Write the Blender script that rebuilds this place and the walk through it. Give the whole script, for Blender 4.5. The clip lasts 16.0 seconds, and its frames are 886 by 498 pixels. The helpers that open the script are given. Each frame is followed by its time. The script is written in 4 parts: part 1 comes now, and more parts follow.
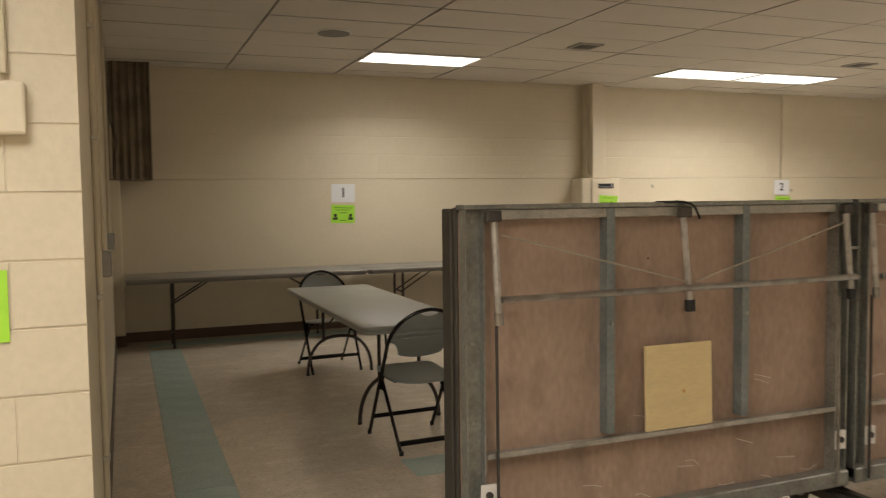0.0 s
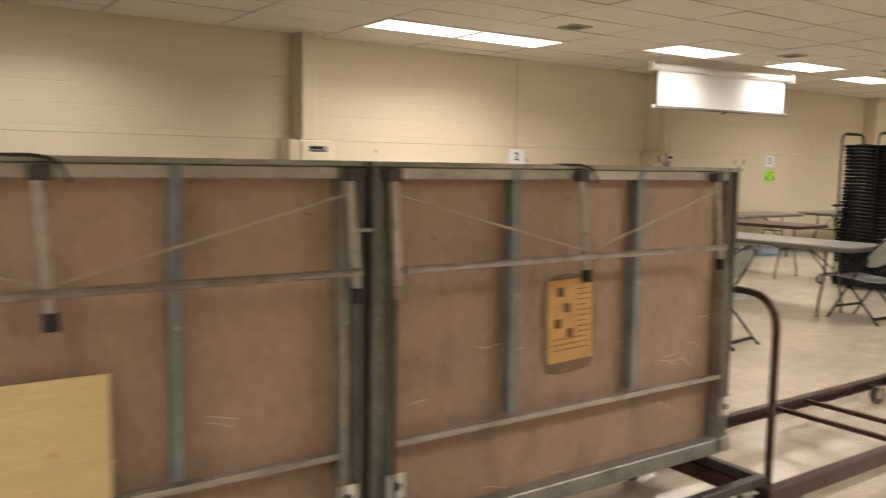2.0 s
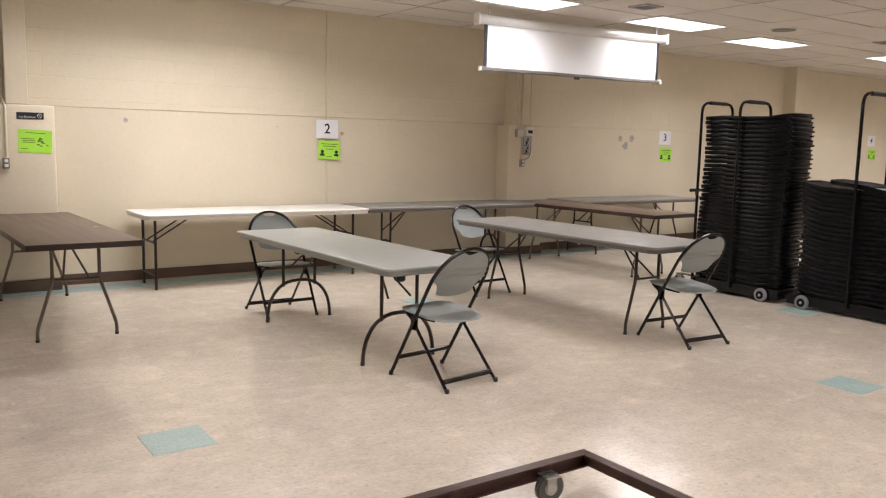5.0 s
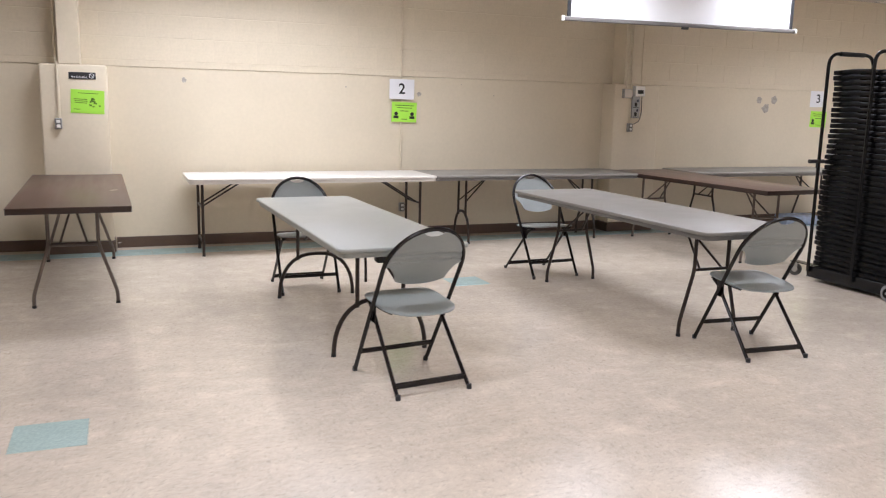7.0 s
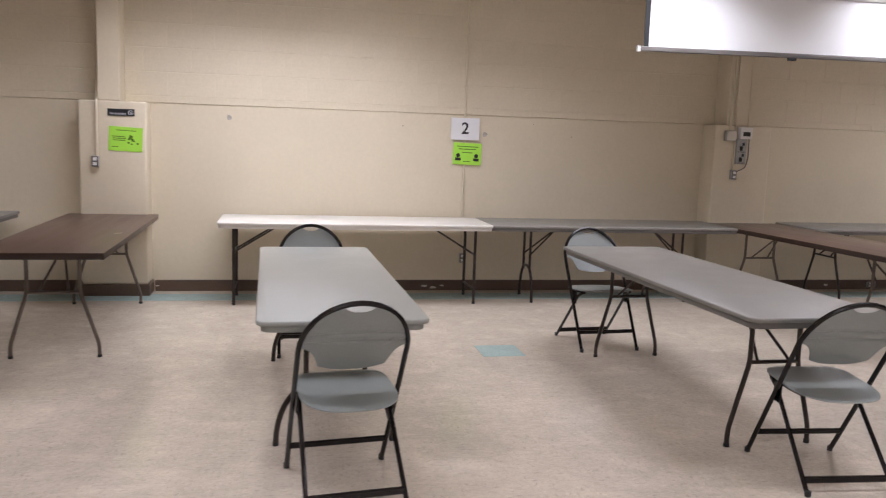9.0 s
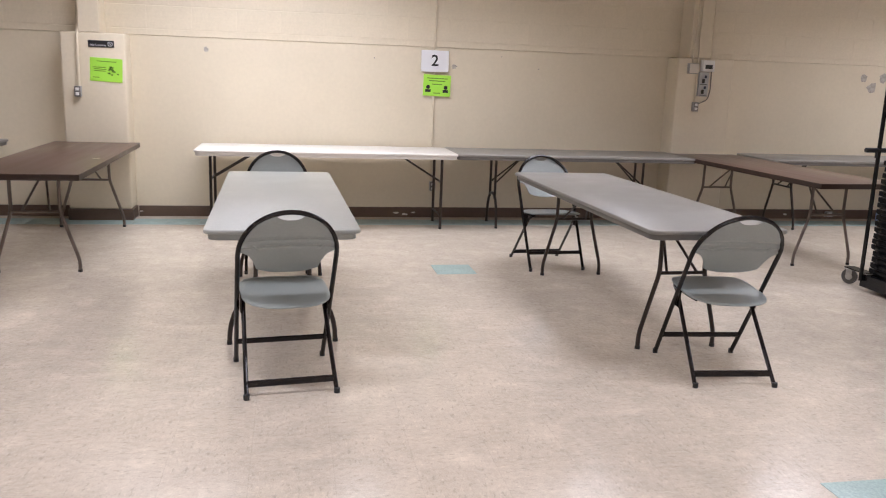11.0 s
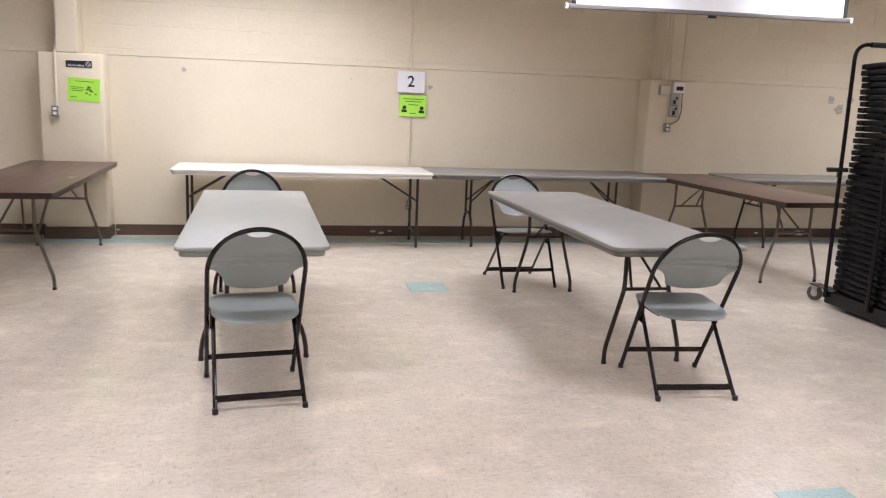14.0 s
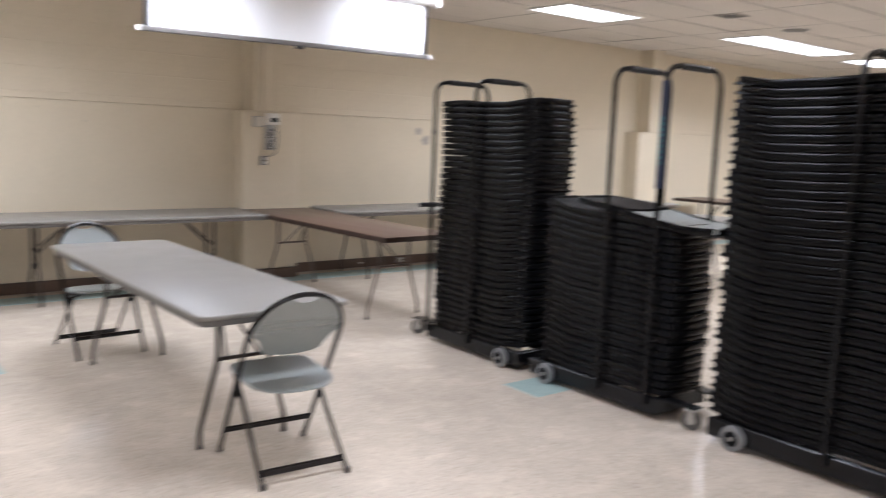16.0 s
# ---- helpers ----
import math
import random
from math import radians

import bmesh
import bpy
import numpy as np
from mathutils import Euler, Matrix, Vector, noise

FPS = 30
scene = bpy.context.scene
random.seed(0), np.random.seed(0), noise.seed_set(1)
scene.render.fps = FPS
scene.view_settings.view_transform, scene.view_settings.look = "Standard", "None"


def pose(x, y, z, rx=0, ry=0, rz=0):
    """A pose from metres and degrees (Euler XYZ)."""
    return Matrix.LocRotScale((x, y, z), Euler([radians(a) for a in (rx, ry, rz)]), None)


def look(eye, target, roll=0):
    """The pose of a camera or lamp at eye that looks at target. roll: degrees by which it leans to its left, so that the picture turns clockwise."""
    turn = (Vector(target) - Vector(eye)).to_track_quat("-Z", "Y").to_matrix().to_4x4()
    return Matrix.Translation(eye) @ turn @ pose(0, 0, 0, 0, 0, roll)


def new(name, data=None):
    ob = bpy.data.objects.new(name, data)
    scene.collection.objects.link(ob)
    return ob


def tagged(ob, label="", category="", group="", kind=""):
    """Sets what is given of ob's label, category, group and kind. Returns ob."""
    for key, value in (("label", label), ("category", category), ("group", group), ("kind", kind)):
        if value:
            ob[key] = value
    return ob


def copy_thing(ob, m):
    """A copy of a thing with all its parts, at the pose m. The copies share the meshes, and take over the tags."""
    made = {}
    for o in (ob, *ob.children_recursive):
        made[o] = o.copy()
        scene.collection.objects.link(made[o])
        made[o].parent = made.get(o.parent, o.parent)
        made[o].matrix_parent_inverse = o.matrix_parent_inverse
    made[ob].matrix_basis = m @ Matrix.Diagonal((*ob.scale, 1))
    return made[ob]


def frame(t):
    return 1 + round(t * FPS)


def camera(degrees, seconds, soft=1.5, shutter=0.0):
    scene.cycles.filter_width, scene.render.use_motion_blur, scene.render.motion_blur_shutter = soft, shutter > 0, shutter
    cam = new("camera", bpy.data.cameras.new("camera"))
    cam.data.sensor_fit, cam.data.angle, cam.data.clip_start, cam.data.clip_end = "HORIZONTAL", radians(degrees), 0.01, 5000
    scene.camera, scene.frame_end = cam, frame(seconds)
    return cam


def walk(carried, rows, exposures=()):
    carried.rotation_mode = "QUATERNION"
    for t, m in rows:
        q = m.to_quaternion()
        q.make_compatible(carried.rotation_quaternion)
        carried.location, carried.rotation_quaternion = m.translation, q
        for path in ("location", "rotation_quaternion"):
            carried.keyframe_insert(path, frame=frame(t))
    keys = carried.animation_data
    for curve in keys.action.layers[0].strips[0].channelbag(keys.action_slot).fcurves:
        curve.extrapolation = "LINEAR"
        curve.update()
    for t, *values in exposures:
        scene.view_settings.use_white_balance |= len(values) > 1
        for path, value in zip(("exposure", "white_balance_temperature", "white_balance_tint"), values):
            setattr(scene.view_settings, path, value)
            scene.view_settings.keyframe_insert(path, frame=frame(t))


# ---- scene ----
cam = camera(57.2, 16.0, soft=1.1, shutter=0.5)
PATH = [
    (0, (0.622, 0.248, 1.487), (1.353, 2.105, 1.363), -0.7),
    (0.5, (0.878, 0.388, 1.475), (1.467, 2.294, 1.332), 0.6),
    (0.9, (1.193, 0.501, 1.47), (1.747, 2.415, 1.298), 0.6),
    (1, (1.295, 0.548, 1.452), (1.879, 2.453, 1.275), 0.8),
    (1.5, (1.775, 0.705, 1.461), (2.634, 2.501, 1.276), 0.9),
    (2, (2.294, 0.67, 1.454), (3.42, 2.31, 1.25), 0.9),
    (2.5, (2.795, 0.704, 1.449), (4.049, 2.244, 1.218), 1.3),
    (3, (3.297, 0.745, 1.471), (4.748, 2.104, 1.25), -0.8),
    (3.5, (3.776, 0.704, 1.453), (5.133, 2.159, 1.248), 1.4),
    (4, (4.209, 0.721, 1.431), (5.44, 2.282, 1.205), 1.0),
    (4.2, (4.419, 0.774, 1.447), (5.632, 2.348, 1.219), 1.0),
    (6.3, (6.179, 0.939, 1.444), (7.047, 2.708, 1.101), 1.3),
    (6.5, (6.301, 0.932, 1.45), (7.11, 2.726, 1.095), 1.3),
    (7, (6.656, 1.05, 1.432), (7.391, 2.878, 1.084), 1.3),
    (7.5, (6.984, 1.193, 1.431), (7.639, 3.055, 1.112), 0.6),
    (8, (7.321, 1.304, 1.44), (7.782, 3.226, 1.135), 1.4),
    (8.5, (7.585, 1.441, 1.434), (7.971, 3.381, 1.144), 0.5),
    (9, (7.791, 1.637, 1.463), (8.175, 3.583, 1.201), 1.9),
    (9.5, (7.936, 1.697, 1.429), (8.358, 3.619, 1.074), 3.0),
    (9.7, (7.982, 1.668, 1.427), (8.425, 3.574, 1.013), 2.9),
    (11.8, (8.09, 0.989, 1.443), (8.419, 2.922, 1.05), 1.6),
    (12, (8.084, 0.99, 1.456), (8.417, 2.925, 1.075), 1.6),
    (12.5, (8.09, 0.991, 1.45), (8.44, 2.927, 1.092), 1.7),
    (13, (8.104, 0.984, 1.453), (8.461, 2.92, 1.098), 1.5),
    (13.5, (8.131, 1.006, 1.448), (8.494, 2.941, 1.097), 1.6),
    (14, (8.149, 1.067, 1.435), (8.554, 2.992, 1.072), 2.2),
    (14.5, (8.136, 1.266, 1.436), (8.628, 3.17, 1.075), 1.7),
    (15, (8.208, 1.445, 1.444), (8.894, 3.29, 1.091), 1.1),
    (15.5, (8.363, 1.539, 1.471), (9.265, 3.296, 1.157), 1.4),
    (16, (8.515, 1.562, 1.531), (9.753, 3.108, 1.259), 2.3),
]
EXPOSURES = [(0, -0.23, 6400, 10), (0.5, 0.02, 6400, 10), (1, 0.30, 6400, 10), (1.5, 0.30, 6450, 13), (2, 0.05, 6450, 13), (2.5, 0.1, 6350, 14), (3, 0.04, 6300, 16), (4.2, 0.03, 6100, 16), (6.5, 0.18, 5360, 17), (7.5, 0.22, 5360, 17), (8, 0.04, 5450, 17), (9, -0.19, 5450, 20), (9.7, -0.05, 5450, 21), (12, 0.19, 5400, 18), (13, 0.24, 5400, 18), (14.5, 0.22, 5390, 18), (15, 0.18, 5370, 18), (15.5, 0.27, 5330, 18), (16, 0.33, 5230, 16)]
walk(cam, [(t, look(eye, target, roll)) for t, eye, target, roll in PATH], EXPOSURES)

# ---- world and lights ----
world = bpy.data.worlds.new("world")
scene.world = world
world.use_nodes = True
world.node_tree.nodes["Background"].inputs["Color"].default_value = (0.75, 0.85, 1.0, 1)
world.node_tree.nodes["Background"].inputs["Strength"].default_value = 0.05
GLOW, LAMP, SPREAD = 3.0, 26.0, 143   # the troffers: glow of the lens, power and cut-off angle of the tubes behind it

CEIL = 2.92
NORTH, SOUTH, EAST, WEST, WEST2 = 9.44, -5.6, 24.9, 0.512, -1.7
RETURN = 2.9          # the face of the block wall that ends the west wall


# ---- materials ----
def nodes_of(m):
    m.use_nodes = True
    return m.node_tree.nodes, m.node_tree.links


def mat(name, color, rough=0.5, metal=0.0, vary=0.08, scale=3.0, grain=0.0, grain_scale=120.0, bump=0.0, bump_scale=60.0,
        rough_vary=0.06, random=0.0, spec=0.5, stretch=(1, 1, 1), second=None, second_amount=0.0):
    """Paint, plastic, metal or board: colour varied at two scales, fine relief, uneven gloss."""
    m = bpy.data.materials.new(name)
    n, l = nodes_of(m)
    p = n["Principled BSDF"]
    co = n.new("ShaderNodeTexCoord")
    mp = n.new("ShaderNodeMapping")
    mp.inputs["Scale"].default_value = stretch
    l.new(co.outputs["Object"], mp.inputs["Vector"])
    big = n.new("ShaderNodeTexNoise")
    big.inputs["Scale"].default_value, big.inputs["Detail"].default_value = scale, 6
    l.new(mp.outputs[0], big.inputs["Vector"])
    ramp = n.new("ShaderNodeMapRange")
    ramp.inputs["From Min"].default_value, ramp.inputs["From Max"].default_value = 0.3, 0.7
    ramp.inputs["To Min"].default_value, ramp.inputs["To Max"].default_value = 1 - vary, 1 + vary
    l.new(big.outputs["Fac"], ramp.inputs["Value"])
    value = ramp.outputs[0]
    if grain:
        small = n.new("ShaderNodeTexNoise")
        small.inputs["Scale"].default_value, small.inputs["Detail"].default_value = grain_scale, 3
        l.new(mp.outputs[0], small.inputs["Vector"])
        gr = n.new("ShaderNodeMapRange")
        gr.inputs["From Min"].default_value, gr.inputs["From Max"].default_value = 0.3, 0.7
        gr.inputs["To Min"].default_value, gr.inputs["To Max"].default_value = 1 - grain, 1 + grain
        l.new(small.outputs["Fac"], gr.inputs["Value"])
        mul = n.new("ShaderNodeMath")
        mul.operation = "MULTIPLY"
        l.new(value, mul.inputs[0]), l.new(gr.outputs[0], mul.inputs[1])
        value = mul.outputs[0]
    if random:
        info = n.new("ShaderNodeObjectInfo")
        rr = n.new("ShaderNodeMapRange")
        rr.inputs["To Min"].default_value, rr.inputs["To Max"].default_value = 1 - random, 1 + random
        l.new(info.outputs["Random"], rr.inputs["Value"])
        mul = n.new("ShaderNodeMath")
        mul.operation = "MULTIPLY"
        l.new(value, mul.inputs[0]), l.new(rr.outputs[0], mul.inputs[1])
        value = mul.outputs[0]
    tint = n.new("ShaderNodeVectorMath")
    tint.operation = "SCALE"
    base = None
    if second:
        patch = n.new("ShaderNodeTexNoise")
        patch.inputs["Scale"].default_value, patch.inputs["Detail"].default_value = scale * 2.3, 8
        l.new(mp.outputs[0], patch.inputs["Vector"])
        pr = n.new("ShaderNodeMapRange")
        pr.inputs["From Min"].default_value, pr.inputs["From Max"].default_value = 0.52, 0.72
        pr.inputs["To Max"].default_value = second_amount
        l.new(patch.outputs["Fac"], pr.inputs["Value"])
        mix = n.new("ShaderNodeMix")
        mix.data_type = "RGBA"
        mix.inputs["A"].default_value, mix.inputs["B"].default_value = (*color, 1), (*second, 1)
        l.new(pr.outputs[0], mix.inputs["Factor"])
        l.new(mix.outputs["Result"], tint.inputs[0])
    else:
        tint.inputs[0].default_value = color
    l.new(value, tint.inputs["Scale"])
    l.new(tint.outputs[0], p.inputs["Base Color"])
    rg = n.new("ShaderNodeMapRange")
    rg.inputs["From Min"].default_value, rg.inputs["From Max"].default_value = 0.3, 0.7
    rg.inputs["To Min"].default_value, rg.inputs["To Max"].default_value = (max(0.28, rough - rough_vary) if rough > 0.275 else max(0.02, rough - rough_vary)), (min(1, rough + rough_vary) if rough > 0.275 else min(0.265, rough + rough_vary))
    l.new(big.outputs["Fac"], rg.inputs["Value"])
    l.new(rg.outputs[0], p.inputs["Roughness"])
    p.inputs["Metallic"].default_value = metal
    p.inputs["Specular IOR Level"].default_value = spec
    if bump:
        bn = n.new("ShaderNodeTexNoise")
        bn.inputs["Scale"].default_value, bn.inputs["Detail"].default_value = bump_scale, 5
        l.new(mp.outputs[0], bn.inputs["Vector"])
        bp = n.new("ShaderNodeBump")
        bp.inputs["Strength"].default_value, bp.inputs["Distance"].default_value = bump, 0.01
        l.new(bn.outputs["Fac"], bp.inputs["Height"])
        l.new(bp.outputs[0], p.inputs["Normal"])
    return m


def floor_material():
    """Waxed vinyl tile: warm beige with fine chips, foot-square joints hardly seen, scuffs and an uneven polish."""
    m = bpy.data.materials.new("vinyl_floor")
    n, l = nodes_of(m)
    p = n["Principled BSDF"]
    co = n.new("ShaderNodeTexCoord")
    v = co.outputs["Object"]

    def noise_node(scale, detail=4):
        t = n.new("ShaderNodeTexNoise")
        t.inputs["Scale"].default_value, t.inputs["Detail"].default_value = scale, detail
        l.new(v, t.inputs["Vector"])
        return t.outputs["Fac"]

    def span(sock, a, b, c, d):
        r = n.new("ShaderNodeMapRange")
        for key, val in (("From Min", a), ("From Max", b), ("To Min", c), ("To Max", d)):
            r.inputs[key].default_value = val
        l.new(sock, r.inputs["Value"])
        return r.outputs[0]

    def times(a, b):
        q = n.new("ShaderNodeMath")
        q.operation = "MULTIPLY"
        l.new(a, q.inputs[0]), l.new(b, q.inputs[1])
        return q.outputs[0]

    def chip_node(stretch, scale, shift):
        mp = n.new("ShaderNodeMapping")
        mp.inputs["Scale"].default_value, mp.inputs["Location"].default_value = stretch, (shift, shift * 2, 0)
        l.new(v, mp.inputs["Vector"])
        t = n.new("ShaderNodeTexNoise")
        t.inputs["Scale"].default_value, t.inputs["Detail"].default_value, t.inputs["Roughness"].default_value = scale, 3, 0.6
        l.new(mp.outputs[0], t.inputs["Vector"])
        return t.outputs["Fac"]

    # neighbouring tiles are laid with their grain a quarter turn apart
    checker = n.new("ShaderNodeTexChecker")
    checker.inputs["Scale"].default_value = 1 / 0.305
    l.new(v, checker.inputs["Vector"])

    def turned(scale, shift):
        mx = n.new("ShaderNodeMix")
        l.new(checker.outputs["Fac"], mx.inputs["Factor"])
        l.new(chip_node((1, 0.42, 1), scale, shift), mx.inputs["A"])
        l.new(chip_node((0.42, 1, 1), scale, shift + 3.7), mx.inputs["B"])
        return mx.outputs["Result"]

    dark_chips = span(turned(62, 0.0), 0.56, 0.70, 1.0, 0.78)
    pale_chips = span(turned(70, 9.1), 0.56, 0.68, 1.0, 1.12)
    chips = times(times(dark_chips, pale_chips), span(noise_node(150, 3), 0.35, 0.65, 0.94, 1.05))
    specks = span(noise_node(9, 8), 0.3, 0.7, 0.935, 1.05)
    wear = times(span(noise_node(1.1, 7), 0.3, 0.7, 0.90, 1.07), span(noise_node(4.2, 9), 0.56, 0.63, 1.0, 1.08))
    wear = times(wear, span(chip_node((1.1, 3.4, 1), 2.2, 5.0), 0.55, 0.65, 1.0, 1.06))
    brick = n.new("ShaderNodeTexBrick")
    brick.offset, brick.squash = 0.0, 1.0
    for key, val in (("Scale", 1.0), ("Mortar Size", 0.0012), ("Mortar Smooth", 0.3), ("Brick Width", 0.305), ("Row Height", 0.305)):
        brick.inputs[key].default_value = val
    brick.inputs["Color1"].default_value, brick.inputs["Color2"].default_value = (0.988, 0.988, 0.988, 1), (1.012, 1.012, 1.012, 1)
    brick.inputs["Mortar"].default_value = (0.9, 0.9, 0.9, 1)
    l.new(v, brick.inputs["Vector"])
    tile = n.new("ShaderNodeSeparateColor")
    l.new(brick.outputs["Color"], tile.inputs[0])
    value = times(times(chips, specks), times(wear, tile.outputs[0]))
    tone = n.new("ShaderNodeMix")
    tone.data_type = "RGBA"
    tone.inputs["A"].default_value, tone.inputs["B"].default_value = (*FLOOR_A, 1), (*FLOOR_B, 1)
    l.new(span(noise_node(38, 6), 0.4, 0.65, 0, 1), tone.inputs["Factor"])
    sc = n.new("ShaderNodeVectorMath")
    sc.operation = "SCALE"
    l.new(tone.outputs["Result"], sc.inputs[0]), l.new(value, sc.inputs["Scale"])
    l.new(sc.outputs[0], p.inputs["Base Color"])
    l.new(span(noise_node(1.6, 6), 0.3, 0.7, 0.12, 0.215), p.inputs["Roughness"])
    p.inputs["Specular IOR Level"].default_value = 0.7
    bp = n.new("ShaderNodeBump")
    bp.inputs["Strength"].default_value, bp.inputs["Distance"].default_value = 0.05, 0.004
    l.new(noise_node(3.2, 2), bp.inputs["Height"])
    l.new(bp.outputs[0], p.inputs["Normal"])
    return m


def glow(name, color, strength):
    """A lit prismatic diffuser: rows of prisms make it a little uneven."""
    m = bpy.data.materials.new(name)
    n, l = nodes_of(m)
    p = n["Principled BSDF"]
    p.inputs["Base Color"].default_value = (0.8, 0.8, 0.8, 1)
    p.inputs["Emission Color"].default_value = (*color, 1)
    p.inputs["Emission Strength"].default_value = strength
    return m


FLOOR_A, FLOOR_B = (0.62, 0.545, 0.45), (0.575, 0.498, 0.406)
M_FLOOR = floor_material()
M_TEAL = mat("teal_vinyl", (0.38, 0.485, 0.46), 0.23, vary=0.04, scale=5, grain=0.12, grain_scale=90)
M_WALL = mat("cream_wall_paint", (0.70, 0.62, 0.472), 0.42, vary=0.035, scale=1.3, grain=0.02, grain_scale=30, bump=0.12, bump_scale=14)
M_BLOCK = mat("cream_block_paint", (0.70, 0.62, 0.472), 0.45, vary=0.03, scale=2.0, grain=0.03, grain_scale=40, bump=0.12, bump_scale=45, random=0.012)
M_JOINT = mat("painted_mortar", (0.66, 0.575, 0.43), 0.6, vary=0.06, scale=6)
M_PATCH = mat("flaked_paint_plaster", (0.42, 0.38, 0.33), 0.8, vary=0.25, scale=25)
M_BASE = mat("brown_rubber_baseboard", (0.105, 0.068, 0.048), 0.4, vary=0.15, scale=4, grain=0.1)
M_CEIL = mat("ceiling_tile", (0.70, 0.65, 0.58), 0.9, vary=0.05, scale=1.2, grain=0.07, grain_scale=160, bump=0.6, bump_scale=150)
M_TBAR = mat("ceiling_grid_metal", (0.40, 0.37, 0.33), 0.5, vary=0.06)
M_GLOW = glow("lit_diffuser", (1.0, 0.93, 0.82), GLOW)
M_TRIM = mat("white_enamel", (0.78, 0.76, 0.72), 0.35, vary=0.04)
M_GRILLE = mat("grey_grille", (0.17, 0.16, 0.145), 0.5, vary=0.1, scale=20)
M_DARKGAP = mat("dark_gap", (0.03, 0.028, 0.025), 0.8)
M_PLATE = mat("ivory_cover_plate", (0.62, 0.58, 0.50), 0.35, vary=0.05)
M_STEELBOX = mat("galvanised_box", (0.42, 0.42, 0.42), 0.4, 0.7, vary=0.1, scale=20)
M_GREYTOP = mat("grey_table_laminate", (0.236, 0.226, 0.206), 0.38, vary=0.07, scale=4, grain=0.12, grain_scale=220, bump=0.05)
M_LIGHTTOP = mat("pale_grey_table_plastic", (0.35, 0.357, 0.328), 0.36, vary=0.05, scale=4, grain=0.06, grain_scale=240, bump=0.2, bump_scale=220)
M_WHITETOP = mat("white_table_plastic", (0.74, 0.71, 0.66), 0.35, vary=0.03, scale=4, bump=0.15, bump_scale=200)
M_BROWNTOP = mat("walnut_table_laminate", (0.082, 0.047, 0.033), 0.3, vary=0.07, scale=3.0, stretch=(4, 0.3, 1))
M_BROWNEDGE = mat("dark_brown_edge", (0.03, 0.016, 0.011), 0.35, vary=0.15)
M_GREYEDGE = mat("grey_table_edge", (0.15, 0.14, 0.13), 0.4, vary=0.12)
M_LEG = mat("dark_bronze_tube", (0.032, 0.022, 0.018), 0.32, 0.2, vary=0.2, scale=8)
M_LEGGREY = mat("worn_grey_tube", (0.15, 0.12, 0.10), 0.35, 0.5, vary=0.25, scale=10)
M_RUBBER = mat("black_rubber", (0.015, 0.015, 0.016), 0.6, vary=0.2)
M_CHAIRTUBE = mat("black_brown_chair_tube", (0.010, 0.007, 0.007), 0.22, 0.1, vary=0.2, scale=10, spec=0.35)
M_CHAIRGREY = mat("grey_chair_plastic", (0.265, 0.288, 0.278), 0.36, spec=0.8, vary=0.05, scale=6, bump=0.3, bump_scale=260, grain=0.04)
M_BLACKPL = mat("black_chair_plastic", (0.005, 0.005, 0.006), 0.5, vary=0.2, scale=5, bump=0.15, bump_scale=200, spec=0.10)
M_BLACKRIM = mat("black_chair_rim", (0.0035, 0.0035, 0.004), 0.22, vary=0.2, scale=8, spec=0.16)
M_BLACKTUBE = mat("black_steel_tube", (0.006, 0.006, 0.007), 0.24, 0.0, vary=0.2, spec=0.3)
M_WHEEL = mat("grey_caster_tyre", (0.22, 0.22, 0.22), 0.5, vary=0.15, scale=20)
M_DARKWHEEL = mat("dark_grey_caster", (0.07, 0.066, 0.06), 0.45, vary=0.2, scale=20)
M_ZINC = mat("zinc_plated_steel", (0.45, 0.44, 0.42), 0.35, 0.85, vary=0.25, scale=14)
M_DECKSTEEL = mat("stage_frame_steel", (0.33, 0.335, 0.31), 0.42, 0.6, vary=0.22, scale=5, grain=0.15, grain_scale=60, second=(0.19, 0.175, 0.15), second_amount=0.5)
M_STIFF = mat("blue_grey_steel", (0.23, 0.26, 0.265), 0.4, 0.4, vary=0.22, scale=5, grain=0.12, grain_scale=60, second=(0.30, 0.30, 0.27), second_amount=0.5)
M_DECKRAIL = mat("pale_galvanised_rail", (0.44, 0.43, 0.39), 0.4, 0.55, vary=0.18, scale=6, grain=0.1, second=(0.22, 0.19, 0.15), second_amount=0.5)
M_DECKDARK = mat("dark_stage_edge", (0.065, 0.058, 0.05), 0.45, 0.3, vary=0.25, scale=6)
M_PIPE = mat("worn_chrome_pipe", (0.36, 0.35, 0.33), 0.30, 0.9, vary=0.22, scale=12, second=(0.20, 0.16, 0.12), second_amount=0.6)
M_PIPEPALE = mat("pale_worn_pipe", (0.52, 0.50, 0.47), 0.36, 0.6, vary=0.2, scale=14, second=(0.22, 0.19, 0.16), second_amount=0.6)
M_HARDBOARD = mat("brown_hardboard", (0.38, 0.272, 0.207), 0.55, vary=0.12, scale=2.0, grain=0.10, grain_scale=32, second=(0.27, 0.19, 0.145), second_amount=0.9, stretch=(1.5, 1, 0.7))
M_PLY = mat("pale_plywood", (0.70, 0.56, 0.30), 0.6, vary=0.06, scale=3, grain=0.05, grain_scale=25, stretch=(1, 1, 5))
M_LABEL = mat("aged_orange_paper", (0.66, 0.40, 0.15), 0.7, vary=0.14, scale=9, second=(0.36, 0.19, 0.07), second_amount=0.6)
M_STAIN = mat("dark_glue_stain", (0.20, 0.132, 0.085), 0.5, vary=0.2, scale=14)
M_INK = mat("dark_print", (0.17, 0.085, 0.045), 0.7, vary=0.2)
M_BLACKINK = mat("black_print", (0.012, 0.012, 0.014), 0.6)
